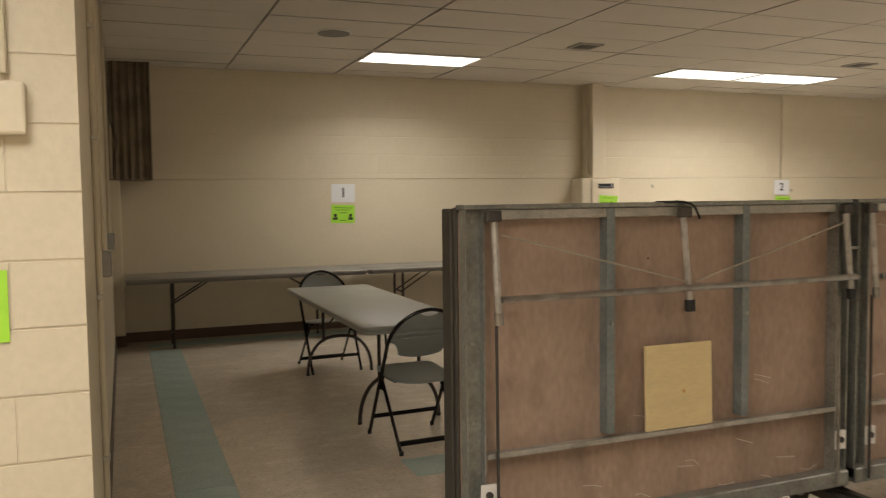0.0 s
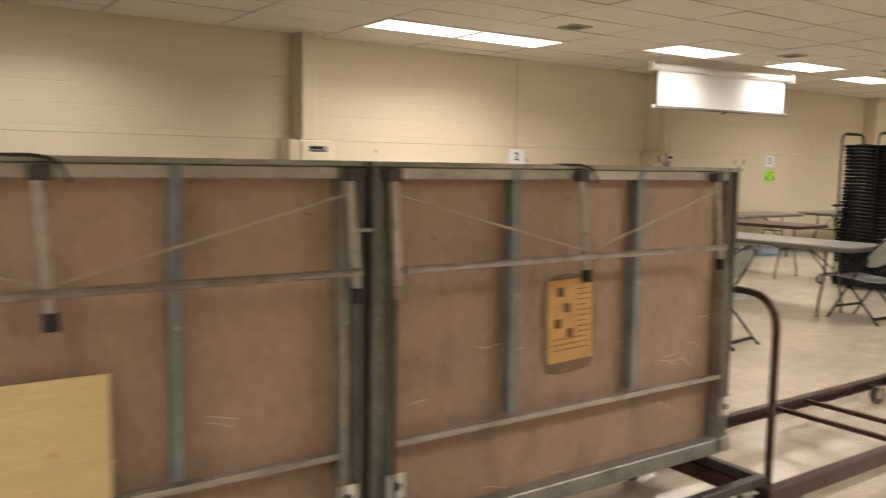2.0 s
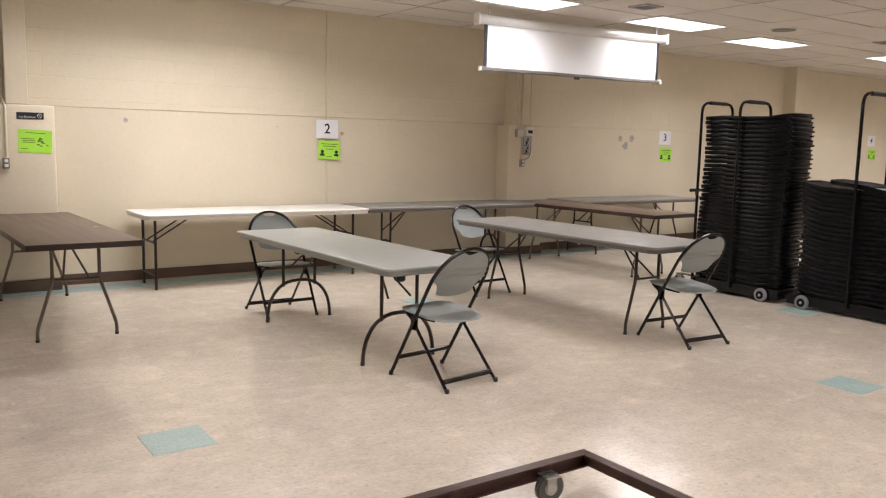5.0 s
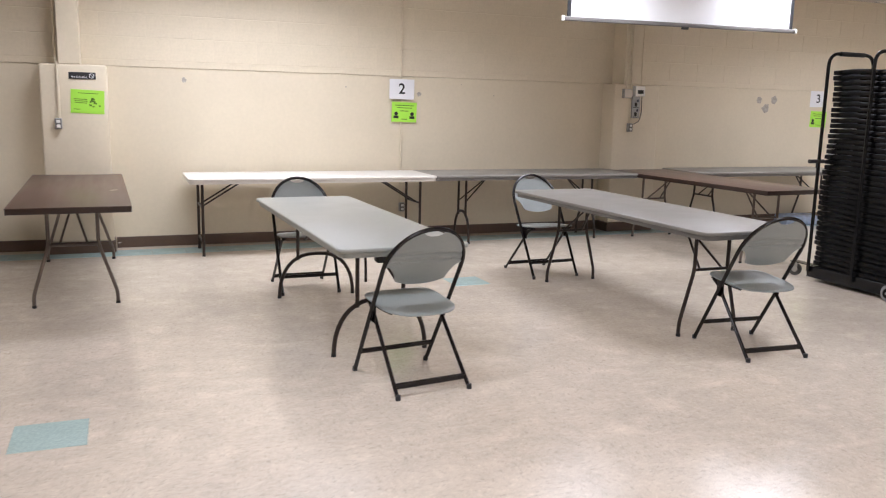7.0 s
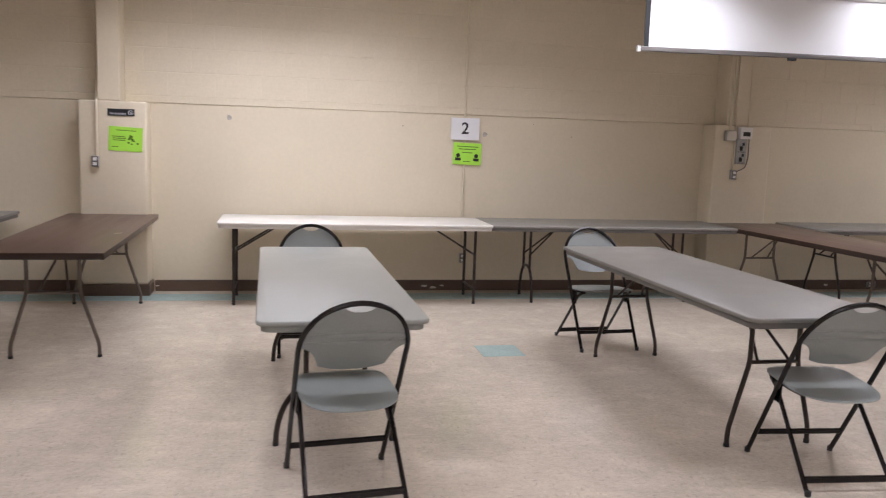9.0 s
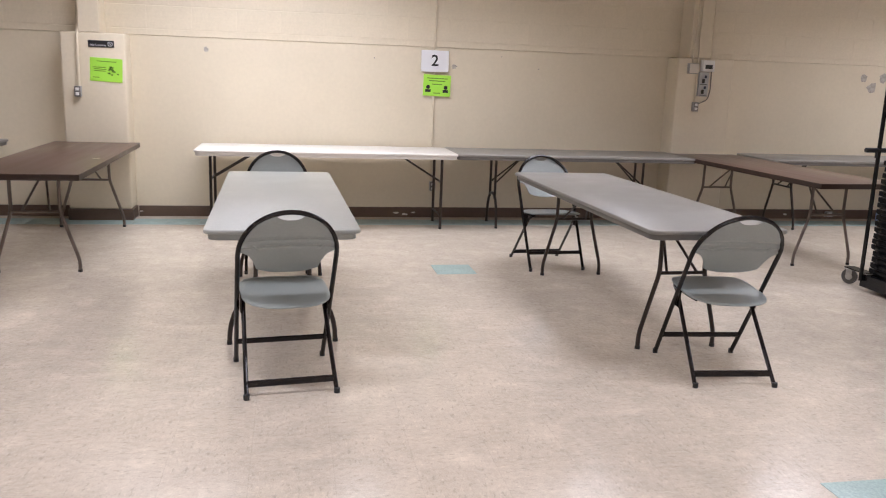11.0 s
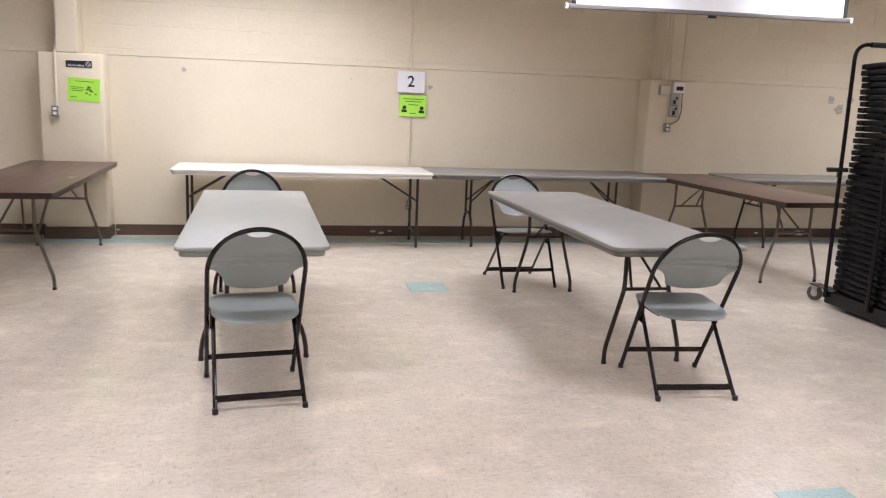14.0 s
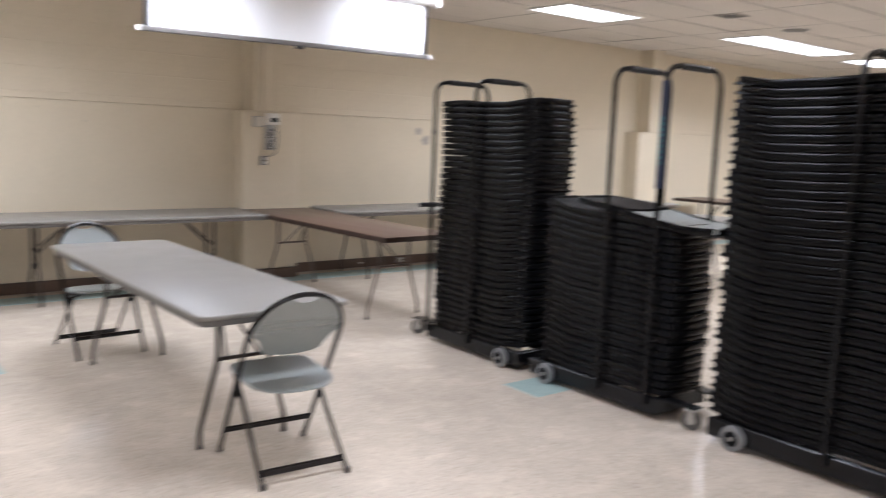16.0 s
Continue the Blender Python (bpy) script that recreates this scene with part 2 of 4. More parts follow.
M_PAPER = mat("white_paper", (0.80, 0.80, 0.82), 0.7, vary=0.02)
M_GREEN = mat("lime_paper", (0.42, 0.80, 0.06), 0.6, vary=0.03)
M_GREENINK = mat("dark_green_print", (0.10, 0.22, 0.02), 0.6)
M_DOLLY = mat("oxblood_painted_steel", (0.052, 0.022, 0.016), 0.30, 0.25, vary=0.25, scale=6, second=(0.13, 0.075, 0.05), second_amount=0.5)
M_SCREEN = mat("projection_fabric", (0.82, 0.82, 0.83), 0.7, vary=0.015)
M_CASE = mat("screen_case_enamel", (0.70, 0.69, 0.67), 0.28, 0.2, vary=0.04)
M_LOUVER = mat("brown_louver_metal", (0.19, 0.15, 0.10), 0.42, 0.3, vary=0.3, scale=5)
M_SCUFF = mat("pale_scuff", (0.62, 0.56, 0.48), 0.7, vary=0.2)
# the blue is a reflection on clear film, put into the base colour
M_BLUEGLINT = mat("blue_glint_film", (0.45, 0.55, 0.75), 0.25, vary=0.3, scale=12)
M_BLUEMARK = mat("navy_print", (0.012, 0.02, 0.05), 0.5, vary=0.1)
M_STRAP = mat("teal_strap_print", (0.03, 0.13, 0.14), 0.5, vary=0.3, scale=40)
M_ROPE = mat("steel_cable", (0.46, 0.41, 0.34), 0.4, 0.6, vary=0.2)


# ---- mesh helpers ----
def part(name, bm, material, parent, label=""):
    me = bpy.data.meshes.new(name)
    bmesh.ops.recalc_face_normals(bm, faces=bm.faces)
    bm.to_mesh(me)
    bm.free()
    me.materials.append(material)
    ob = new(name, me)
    ob.parent = parent
    if label:
        ob["label"] = label
    return ob


def smooth(ob, angle=35):
    for poly in ob.data.polygons:
        poly.use_smooth = True
    ob.data.set_sharp_from_angle(angle=radians(angle))
    return ob


def thing(name, label, category, m=None, group="", kind=""):
    ob = new(name)
    ob.empty_display_size = 0.1
    ob.matrix_basis = m or Matrix()
    return tagged(ob, label, category, group, kind)


def slab(bm, x0, y0, z0, x1, y1, z1, bevel=0.0, segments=1):
    r = bmesh.ops.create_cube(bm, size=1, matrix=Matrix.LocRotScale(((x0 + x1) / 2, (y0 + y1) / 2, (z0 + z1) / 2), None, (x1 - x0, y1 - y0, z1 - z0)))
    if bevel:
        edges = list({e for v in r["verts"] for e in v.link_edges})
        bmesh.ops.bevel(bm, geom=edges, offset=bevel, segments=segments, affect="EDGES", profile=0.5)
    return bm


def box(*args, **kw):
    return slab(bmesh.new(), *args, **kw)


def tube(bm, pts, r, seg=10, closed=False, caps=True):
    """A round tube swept along pts."""
    pts = [Vector(p) for p in pts]
    n = len(pts)
    rings, u = [], None
    for i, p in enumerate(pts):
        if closed:
            d = (pts[(i + 1) % n] - pts[i - 1]).normalized()
        else:
            d = (pts[min(i + 1, n - 1)] - pts[max(i - 1, 0)]).normalized()
        if u is None:
            u = d.orthogonal().normalized()
        else:
            u = (u - d * u.dot(d)).normalized()
        w = d.cross(u)
        rings.append([bm.verts.new(p + r * (math.cos(a) * u + math.sin(a) * w)) for a in (2 * math.pi * k / seg for k in range(seg))])
    for i in range(n if closed else n - 1):
        a, b = rings[i], rings[(i + 1) % n]
        for k in range(seg):
            bm.faces.new((a[k], a[(k + 1) % seg], b[(k + 1) % seg], b[k]))
    if caps and not closed:
        bm.faces.new(rings[0][::-1]), bm.faces.new(rings[-1])
    return bm


def bend(pts, radius=0.05, steps=5):
    """Rounds the inner corners of a polyline."""
    pts = [Vector(p) for p in pts]
    out = [pts[0]]
    for a, b, c in zip(pts, pts[1:], pts[2:]):
        r = min(radius, (a - b).length * 0.45, (c - b).length * 0.45)
        p, q = b + (a - b).normalized() * r, b + (c - b).normalized() * r
        out += [(1 - s) ** 2 * p + 2 * s * (1 - s) * b + s * s * q for s in (k / steps for k in range(steps + 1))]
    return out + [pts[-1]]


def outline_plate(bm, outline, z0, z1, bevel=0.0):
    """A plate with the given outline (x, y), from z0 to z1."""
    vs = [bm.verts.new((x, y, z0)) for x, y in outline]
    f = bm.faces.new(vs)
    up = bmesh.ops.extrude_face_region(bm, geom=[f])
    top = [v for v in up["geom"] if isinstance(v, bmesh.types.BMVert)]
    bmesh.ops.translate(bm, verts=top, vec=(0, 0, z1 - z0))
    if bevel:
        tops = set(top)
        edges = [e for e in bm.edges if (e.verts[0] in tops) == (e.verts[1] in tops) and len(e.link_faces) == 2 and abs(e.calc_face_angle(0)) > 1.0]
        bmesh.ops.bevel(bm, geom=edges, offset=bevel, segments=2, affect="EDGES", profile=0.5)
    return bm


def round_rect(x0, y0, x1, y1, r, steps=5):
    out = []
    for cx, cy, a0 in ((x1 - r, y0 + r, -90), (x1 - r, y1 - r, 0), (x0 + r, y1 - r, 90), (x0 + r, y0 + r, 180)):
        out += [(cx + r * math.cos(radians(a0 + 90 * k / steps)), cy + r * math.sin(radians(a0 + 90 * k / steps))) for k in range(steps + 1)]
    return out


def disc(bm, c, r, depth, axis="z", seg=20):
    rot = {"z": Matrix(), "y": Matrix.Rotation(radians(90), 4, "X"), "x": Matrix.Rotation(radians(90), 4, "Y")}[axis]
    bmesh.ops.create_cone(bm, cap_ends=True, segments=seg, radius1=r, radius2=r, depth=depth, matrix=Matrix.Translation(c) @ rot)
    return bm


def letters(name, text, size, material, parent, m, bold=0.0):
    """Words as a thin mesh of their own, in the built-in font."""
    cu = bpy.data.curves.new(name, "FONT")
    cu.body, cu.size, cu.align_x, cu.align_y, cu.extrude, cu.offset = text, size, "CENTER", "CENTER", 0.0004, bold
    tmp = bpy.data.objects.new(name, cu)
    scene.collection.objects.link(tmp)
    me = bpy.data.meshes.new_from_object(tmp.evaluated_get(bpy.context.evaluated_depsgraph_get()))
    bpy.data.objects.remove(tmp)
    me.materials.clear()
    me.materials.append(material)
    ob = new(name, me)
    ob.parent, ob.matrix_basis = parent, m
    return ob


def structure(name, bm, material, label, category="wall"):
    ob = part(name, bm, material, None)
    return tagged(ob, label, category, kind="structure")


# ---- the hall ----
floor = structure("floor", box(WEST2 - 0.2, SOUTH - 0.2, -0.2, EAST + 0.2, NORTH + 0.2, 0), M_FLOOR, "polished beige speckled vinyl tile floor", "floor")

bm = box(WEST - 0.2, NORTH, 0, EAST + 0.2, NORTH + 0.2, 1.722, 0.002)
slab(bm, WEST - 0.2, NORTH + 0.0052, 1.727, EAST + 0.2, NORTH + 0.2, CEIL + 0.1, 0.002)
slab(bm, WEST - 0.2, NORTH + 0.012, 1.7225, EAST + 0.2, NORTH + 0.19, 1.7265)
wall_north = structure("wall_north", bm, M_WALL, "cream painted concrete hall wall with a shadow line at mid height")
wall_west = structure("wall_west", box(WEST - 0.22, RETURN + 0.02, 0, WEST, NORTH - 0.001, CEIL + 0.1), M_WALL, "cream painted side wall with surface conduits")
wall_return = structure("wall_return", box(WEST2 - 0.2, RETURN + 0.0062, 0, WEST - 0.221, RETURN + 0.2, CEIL + 0.1), M_JOINT, "cream painted concrete block wall end")
structure("wall_east", box(EAST, SOUTH, 0, EAST + 0.2, NORTH - 0.001, CEIL + 0.1), M_WALL, "plain cream painted end wall")
structure("wall_south", box(WEST2 - 0.2, SOUTH - 0.2, 0, EAST + 0.2, SOUTH - 0.001, CEIL + 0.1), M_WALL, "plain cream painted wall")
structure("wall_entry", box(WEST2 - 0.2, SOUTH, 0, WEST2, RETURN + 0.017, CEIL + 0.1), M_WALL, "plain cream painted wall beside the entry")

# baseboards
bm = bmesh.new()
for x0, x1 in ((WEST + 0.02, 6.02), (6.62, 12.0), (12.66, 18.2), (18.87, EAST - 0.02)):
    slab(bm, x0, NORTH - 0.012, 0.0, x1, NORTH - 0.0005, 0.105, 0.003)
structure("baseboard", bm, M_BASE, "brown rubber baseboard along the long wall", "baseboard")
structure("baseboard", box(WEST + 0.0005, RETURN + 0.03, 0, WEST + 0.012, NORTH - 0.3, 0.105, 0.003), M_BASE, "brown rubber baseboard on the side wall", "baseboard")

# piers: a broad plastered lower part, a slim upper post above it
def pier(x0, x1, ux0, ux1, front=9.19):
    ob = thing("pier", "cream plastered wall pier with a slim upper post", "pier", pose(0, 0, 0), kind="structure")
    smooth(part("lower_block", box(x0, front, 0.108, x1, NORTH + 0.02, 1.722, 0.018, 3), M_WALL, ob))
    part("upper_post", box(ux0, front + 0.004, 1.7225, ux1, NORTH + 0.02, CEIL + 0.02, 0.006), M_WALL, ob)
    part("baseboard_wrap", box(x0 - 0.01, front - 0.011, 0.0, x1 + 0.01, NORTH + 0.01, 0.107, 0.006), M_BASE, ob, "brown rubber baseboard")
    return ob


pier(6.04, 6.60, 6.20, 6.385)
pier(12.02, 12.64, 12.14, 12.38)
pier(18.22, 18.85, 18.44, 18.68)
pier(WEST - 0.1, 0.61, WEST - 0.1, 0.55)

# ceiling: one mesh of lay-in tiles and its grid
TX, TY, CX0, CY0 = 1.205, 0.605, 2.92 - 4 * 1.205, 8.475 - 24 * 0.605


def ceiling_tiles():
    verts, faces = [], []
    rng = random.Random(4)
    nx, ny = int((EAST - CX0) / TX) + 1, int((NORTH - CY0) / TY) + 2
    for i in range(nx):
        for j in range(ny):
            x0, x1 = CX0 + i * TX + 0.005, CX0 + (i + 1) * TX - 0.005
            y0, y1 = CY0 + j * TY + 0.005, CY0 + (j + 1) * TY - 0.005
            x1, y1 = min(x1, EAST), min(y1, NORTH)
            k = len(verts)
            lift = [CEIL + rng.uniform(-0.0035, 0.0035) for _ in range(4)]
            c = 0.006
            verts += [(x0, y0, CEIL + 0.012), (x1, y0, CEIL + 0.012), (x1, y1, CEIL + 0.012), (x0, y1, CEIL + 0.012)]
            verts += [(x0 + c, y0 + c, lift[0]), (x1 - c, y0 + c, lift[1]), (x1 - c, y1 - c, lift[2]), (x0 + c, y1 - c, lift[3])]
            faces += [(k + 4, k + 7, k + 6, k + 5)] + [(k + a, k + b, k + b + 4, k + a + 4) for a, b in ((0, 1), (1, 2), (2, 3), (3, 0))]
    k = len(verts)
    verts += [(WEST2 - 0.3, SOUTH - 0.3, CEIL + 0.014), (EAST + 0.3, SOUTH - 0.3, CEIL + 0.014), (EAST + 0.3, NORTH + 0.3, CEIL + 0.014), (WEST2 - 0.3, NORTH + 0.3, CEIL + 0.014)]
    faces.append((k, k + 3, k + 2, k + 1))
    me = bpy.data.meshes.new("ceiling")
    me.from_pydata(verts, [], faces)
    me.materials.append(M_CEIL)
    me.materials.append(M_TBAR)
    for poly in me.polygons:
        poly.material_index = 0 if abs(poly.normal.z) > 0.9 and poly.index < len(faces) - 1 else 1
    return tagged(new("ceiling", me), "suspended ceiling of off-white lay-in tiles", "ceiling", kind="structure")


ceiling_tiles()
structure("ceiling_slab", box(WEST2 - 0.3, SOUTH - 0.3, CEIL + 0.03, EAST + 0.3, NORTH + 0.3, CEIL + 0.1), M_CEIL, "plain slab above the suspended ceiling", "ceiling")


# troffers; some out of sight are added as fill
def troffer(x0, y0, x1, y1):
    ob = thing("ceiling_light", "lit white fluorescent troffer set in the ceiling", "ceiling light", pose((x0 + x1) / 2, (y0 + y1) / 2, CEIL), "ceiling troffers")
    w, d = (x1 - x0) / 2, (y1 - y0) / 2
    bm = bmesh.new()
    for a in ((-w, -d, w, -d + 0.022), (-w, d - 0.022, w, d), (-w, -d + 0.022, -w + 0.022, d - 0.022), (w - 0.022, -d + 0.022, w, d - 0.022)):
        slab(bm, a[0], a[1], -0.016, a[2], a[3], 0.012, 0.002)
    part("frame", bm, M_TRIM, ob, "white metal frame")
    part("diffuser", box(-w + 0.022, -d + 0.022, -0.010, w - 0.022, d - 0.022, 0.0, 0.001), M_GLOW, ob, "glowing prismatic diffuser")
    data = bpy.data.lights.new("tube_light", "AREA")
    data.shape, data.size, data.size_y = "RECTANGLE", 2 * w - 0.05, 2 * d - 0.05
    data.energy, data.spread, data.color = LAMP, radians(SPREAD), (1.0, 0.93, 0.82)
    lamp = new("tube_light", data)
    lamp.parent, lamp.location = ob, (0, 0, -0.018)
    return ob


# Those at y below 2 are unseen, added to light entry, stage and floor.
for x0, y0 in ((2.92, 7.88), (6.53, 7.86), (7.74, 7.86), (10.08, 7.14), (12.46, 7.12), (14.68, 7.4), (17.8, 7.12), (19.0, 7.12), (20.95, 7.1),
               (6.53, 4.2), (10.25, 4.2), (13.8, 4.1), (17.4, 4.1), (21.0, 4.1), (-0.7, 1.2), (-0.7, 0.6), (0.51, -0.6), (5.34, 0.3), (6.55, 0.3), (7.76, 0.3), (8.95, -0.6), (10.15, -0.6), (11.36, -0.6), (13.8, -0.6), (18.6, -0.6), (22.2, -0.6), (-0.7, -4.2), (10.15, -4.2), (13.8, -4.2), (18.6, -4.2)):
    troffer(x0, y0, x0 + 1.19, y0 + 0.595)


def speaker(x, y):
    ob = thing("ceiling_speaker", "round grey perforated speaker grille in the ceiling", "speaker", pose(x, y, CEIL), "ceiling speakers")
    part("rim", disc(bmesh.new(), (0, 0, -0.004), 0.155, 0.012, seg=28), M_TRIM, ob)
    part("grille", disc(bmesh.new(), (0, 0, -0.008), 0.14, 0.014, seg=28), M_GRILLE, ob, "grey perforated grille")


def vent(x, y):
    ob = thing("ceiling_vent", "small square slatted air vent in the ceiling", "vent", pose(x, y, CEIL), "ceiling vents")
    part("backing", box(-0.11, -0.11, -0.004, 0.11, 0.11, 0.01), M_DARKGAP, ob)
    bm = bmesh.new()
    for a in ((-0.13, -0.13, 0.13, -0.105), (-0.13, 0.105, 0.13, 0.13), (-0.13, -0.105, -0.105, 0.105), (0.105, -0.105, 0.13, 0.105)):
        slab(bm, a[0], a[1], -0.014, a[2], a[3], 0.008, 0.002)
    part("frame", bm, M_TBAR, ob)
    for k in range(5):
        y1 = -0.085 + k * 0.0425
        part("slat", box(-0.105, y1 - 0.008, -0.012, 0.105, y1 + 0.008, -0.007), M_GRILLE, ob)


for p in ((2.36, 7.16), (14.34, 6.85), (17.6, 6.6)):
    speaker(*p)
for p in ((4.77, 7.03), (8.31, 7.06), (11.9, 6.87), (12.6, 5.3), (16.3, 6.6)):
    vent(*p)


# ---- folding tables ----
def table_top(ob, L, W, H, top_mat, edge_mat, radius, skirt, lip):
    """Top along local y, centred; skirt: a moulded or framed apron below the edge."""
    smooth(part("tabletop", outline_plate(bmesh.new(), round_rect(-W / 2, -L / 2, W / 2, L / 2, radius), H - lip, H, 0.006 if lip > 0.01 else 0.0012), top_mat, ob), 50)
    smooth(part("apron", outline_plate(bmesh.new(), round_rect(-W / 2 + skirt, -L / 2 + skirt, W / 2 - skirt, L / 2 - skirt, radius), H - (0.052 if lip > 0.01 else 0.042), H - lip + 0.0005, 0.003 if lip > 0.01 else 0.001), edge_mat, ob), 50)


def leg_set(ob, y, inward, style, W, H, leg_mat, span):
    """One folding leg frame at local y; inward: the direction of its brace."""
    z = H - 0.05
    if style == "bent":
        for s in (-1, 1):
            bm = tube(bmesh.new(), bend([(s * span * 0.59, y, z), (s * span * 0.59, y, 0.43), (s * span, y, 0.085), (s * span, y, 0)], 0.04), 0.0125)
            smooth(part("leg", bm, leg_mat, ob))
        smooth(part("crossbar", tube(bmesh.new(), [(-span * 0.59, y, 0.43), (span * 0.59, y, 0.43)], 0.010), leg_mat, ob))
    elif style == "arch":
        arch = [(span * math.copysign(abs(math.cos(a)) ** 0.8, math.cos(a)), y, 0.325 * math.sin(a) ** 0.9) for a in (math.pi * k / 20 for k in range(21))]
        smooth(part("leg_arch", tube(bmesh.new(), arch, 0.0135), leg_mat, ob))
        for s in (-1, 1):
            smooth(part("leg_upright", tube(bmesh.new(), [(s * span * 0.5, y, z), (s * span * 0.5, y, 0.28)], 0.0125), leg_mat, ob))
    else:
        for s in (-1, 1):
            smooth(part("leg", tube(bmesh.new(), [(s * span, y, z), (s * span, y, 0)], 0.0135), leg_mat, ob))
        for h in (0.13, 0.45):
            smooth(part("crossbar", tube(bmesh.new(), [(-span, y, h), (span, y, h)], 0.010), leg_mat, ob))
    if style == "arch" and H < 0.72:
        part("leg_hinge", box(-0.034, y - 0.03, z - 0.115, 0.034, y + 0.03, z + 0.004, 0.012), M_RUBBER, ob, "black plastic leg hinge")
    bm = bmesh.new()
    if style == "straight":
        for s in (-1, 1):
            tube(bm, [(s * 0.10, y, 0.45), (s * 0.10, y + inward * 0.38, z)], 0.008, 8)
    else:
        tube(bm, [(0.09, y, 0.43), (0, y + inward * 0.30, z + 0.01)], 0.008, 8)
        tube(bm, [(-0.09, y, 0.43), (0, y + inward * 0.30, z + 0.01)], 0.008, 8)
    smooth(part("brace", bm, leg_mat, ob))
    for s in (-1, 1):
        smooth(part("foot_cap", disc(bmesh.new(), (s * span, y, 0.009), 0.0148, 0.018, seg=12), M_RUBBER, ob))


def folding_table(label, m, style, top_mat, edge_mat, L=2.44, W=0.76, H=0.735, radius=0.05, skirt=0.012, leg_mat=None, inset=0.37, span=0.28, group="folding tables"):
    ob = thing("folding_table", label, "folding table", m, group)
    table_top(ob, L, W, H, top_mat, edge_mat, radius, skirt, 0.004 if edge_mat is M_BROWNEDGE else 0.022)
    leg_set(ob, -L / 2 + inset, 1, style, W, H, leg_mat or M_LEG, span)
    leg_set(ob, L / 2 - inset, -1, style, W, H, leg_mat or M_LEG, span)
    return ob


folding_table("pale grey plastic folding table with arched dark legs", pose(8.022, 6.19, 0, 0, 0, 1.2), "arch", M_LIGHTTOP, M_LIGHTTOP, L=2.36, W=0.74, H=0.70, skirt=0.02, inset=0.43)
folding_table("grey laminate folding table, chairs at both ends", pose(10.18, 6.04, 0, 0, 0, 0.8), "bent", M_GREYTOP, M_GREYEDGE, L=2.44, W=0.76, skirt=0.016, span=0.225)
folding_table("grey plastic folding table with arched legs, chairs at both ends", pose(2.32, 6.2, 0), "arch", M_LIGHTTOP, M_LIGHTTOP, L=2.46, W=0.74, H=0.71, skirt=0.02, inset=0.42)
folding_table("white plastic folding table against the wall", pose(8.43, 8.98, 0, 0, 0, 90), "straight", M_WHITETOP, M_WHITETOP, L=2.39, W=0.76, skirt=0.01, inset=0.13, span=0.215)
folding_table("grey folding table against the wall beside a white one", pose(10.83, 9.0, 0, 0, 0, 90), "arch", M_GREYTOP, M_GREYEDGE, W=0.76, inset=0.45, span=0.2)
folding_table("dark walnut folding table standing out from the wall pier", pose(6.335, 7.98, 0, 0, 0, 1), "bent", M_BROWNTOP, M_BROWNEDGE, L=2.48, W=0.75, radius=0.012, skirt=0.0012, leg_mat=M_LEGGREY, span=0.267)
folding_table("walnut brown folding table with worn grey legs", pose(12.42, 7.98, 0, 0, 0, 2.5), "bent", M_BROWNTOP, M_BROWNEDGE, L=2.42, W=0.76, radius=0.012, skirt=0.0012, leg_mat=M_LEGGREY, span=0.267)
folding_table("grey folding table along the wall behind a brown one", pose(14.1, 9.02, 0, 0, 0, 90), "bent", M_GREYTOP, M_GREYEDGE, W=0.74)
folding_table("grey folding table along the wall in the dim corner", pose(1.84, 9.0, 0, 0, 0, 90), "straight", M_GREYTOP, M_GREYEDGE, W=0.74, inset=0.45, span=0.15)
folding_table("grey folding table along the wall beside the dim corner", pose(4.29, 9.0, 0, 0, 0, 90), "straight", M_GREYTOP, M_GREYEDGE, W=0.74, inset=0.45, span=0.15)
folding_table("grey folding table along the far part of the wall", pose(17.0, 8.76, 0, 0, 0, 90), "bent", M_GREYTOP, M_GREYEDGE, W=0.74)
folding_table("walnut brown folding table in the far bay", pose(19.7, 8.1, 0), "bent", M_BROWNTOP, M_BROWNEDGE, radius=0.012, skirt=0.0012, leg_mat=M_LEGGREY)
folding_table("grey folding table in the far bay", pose(16.7, 6.1, 0), "bent", M_GREYTOP, M_GREYTOP)


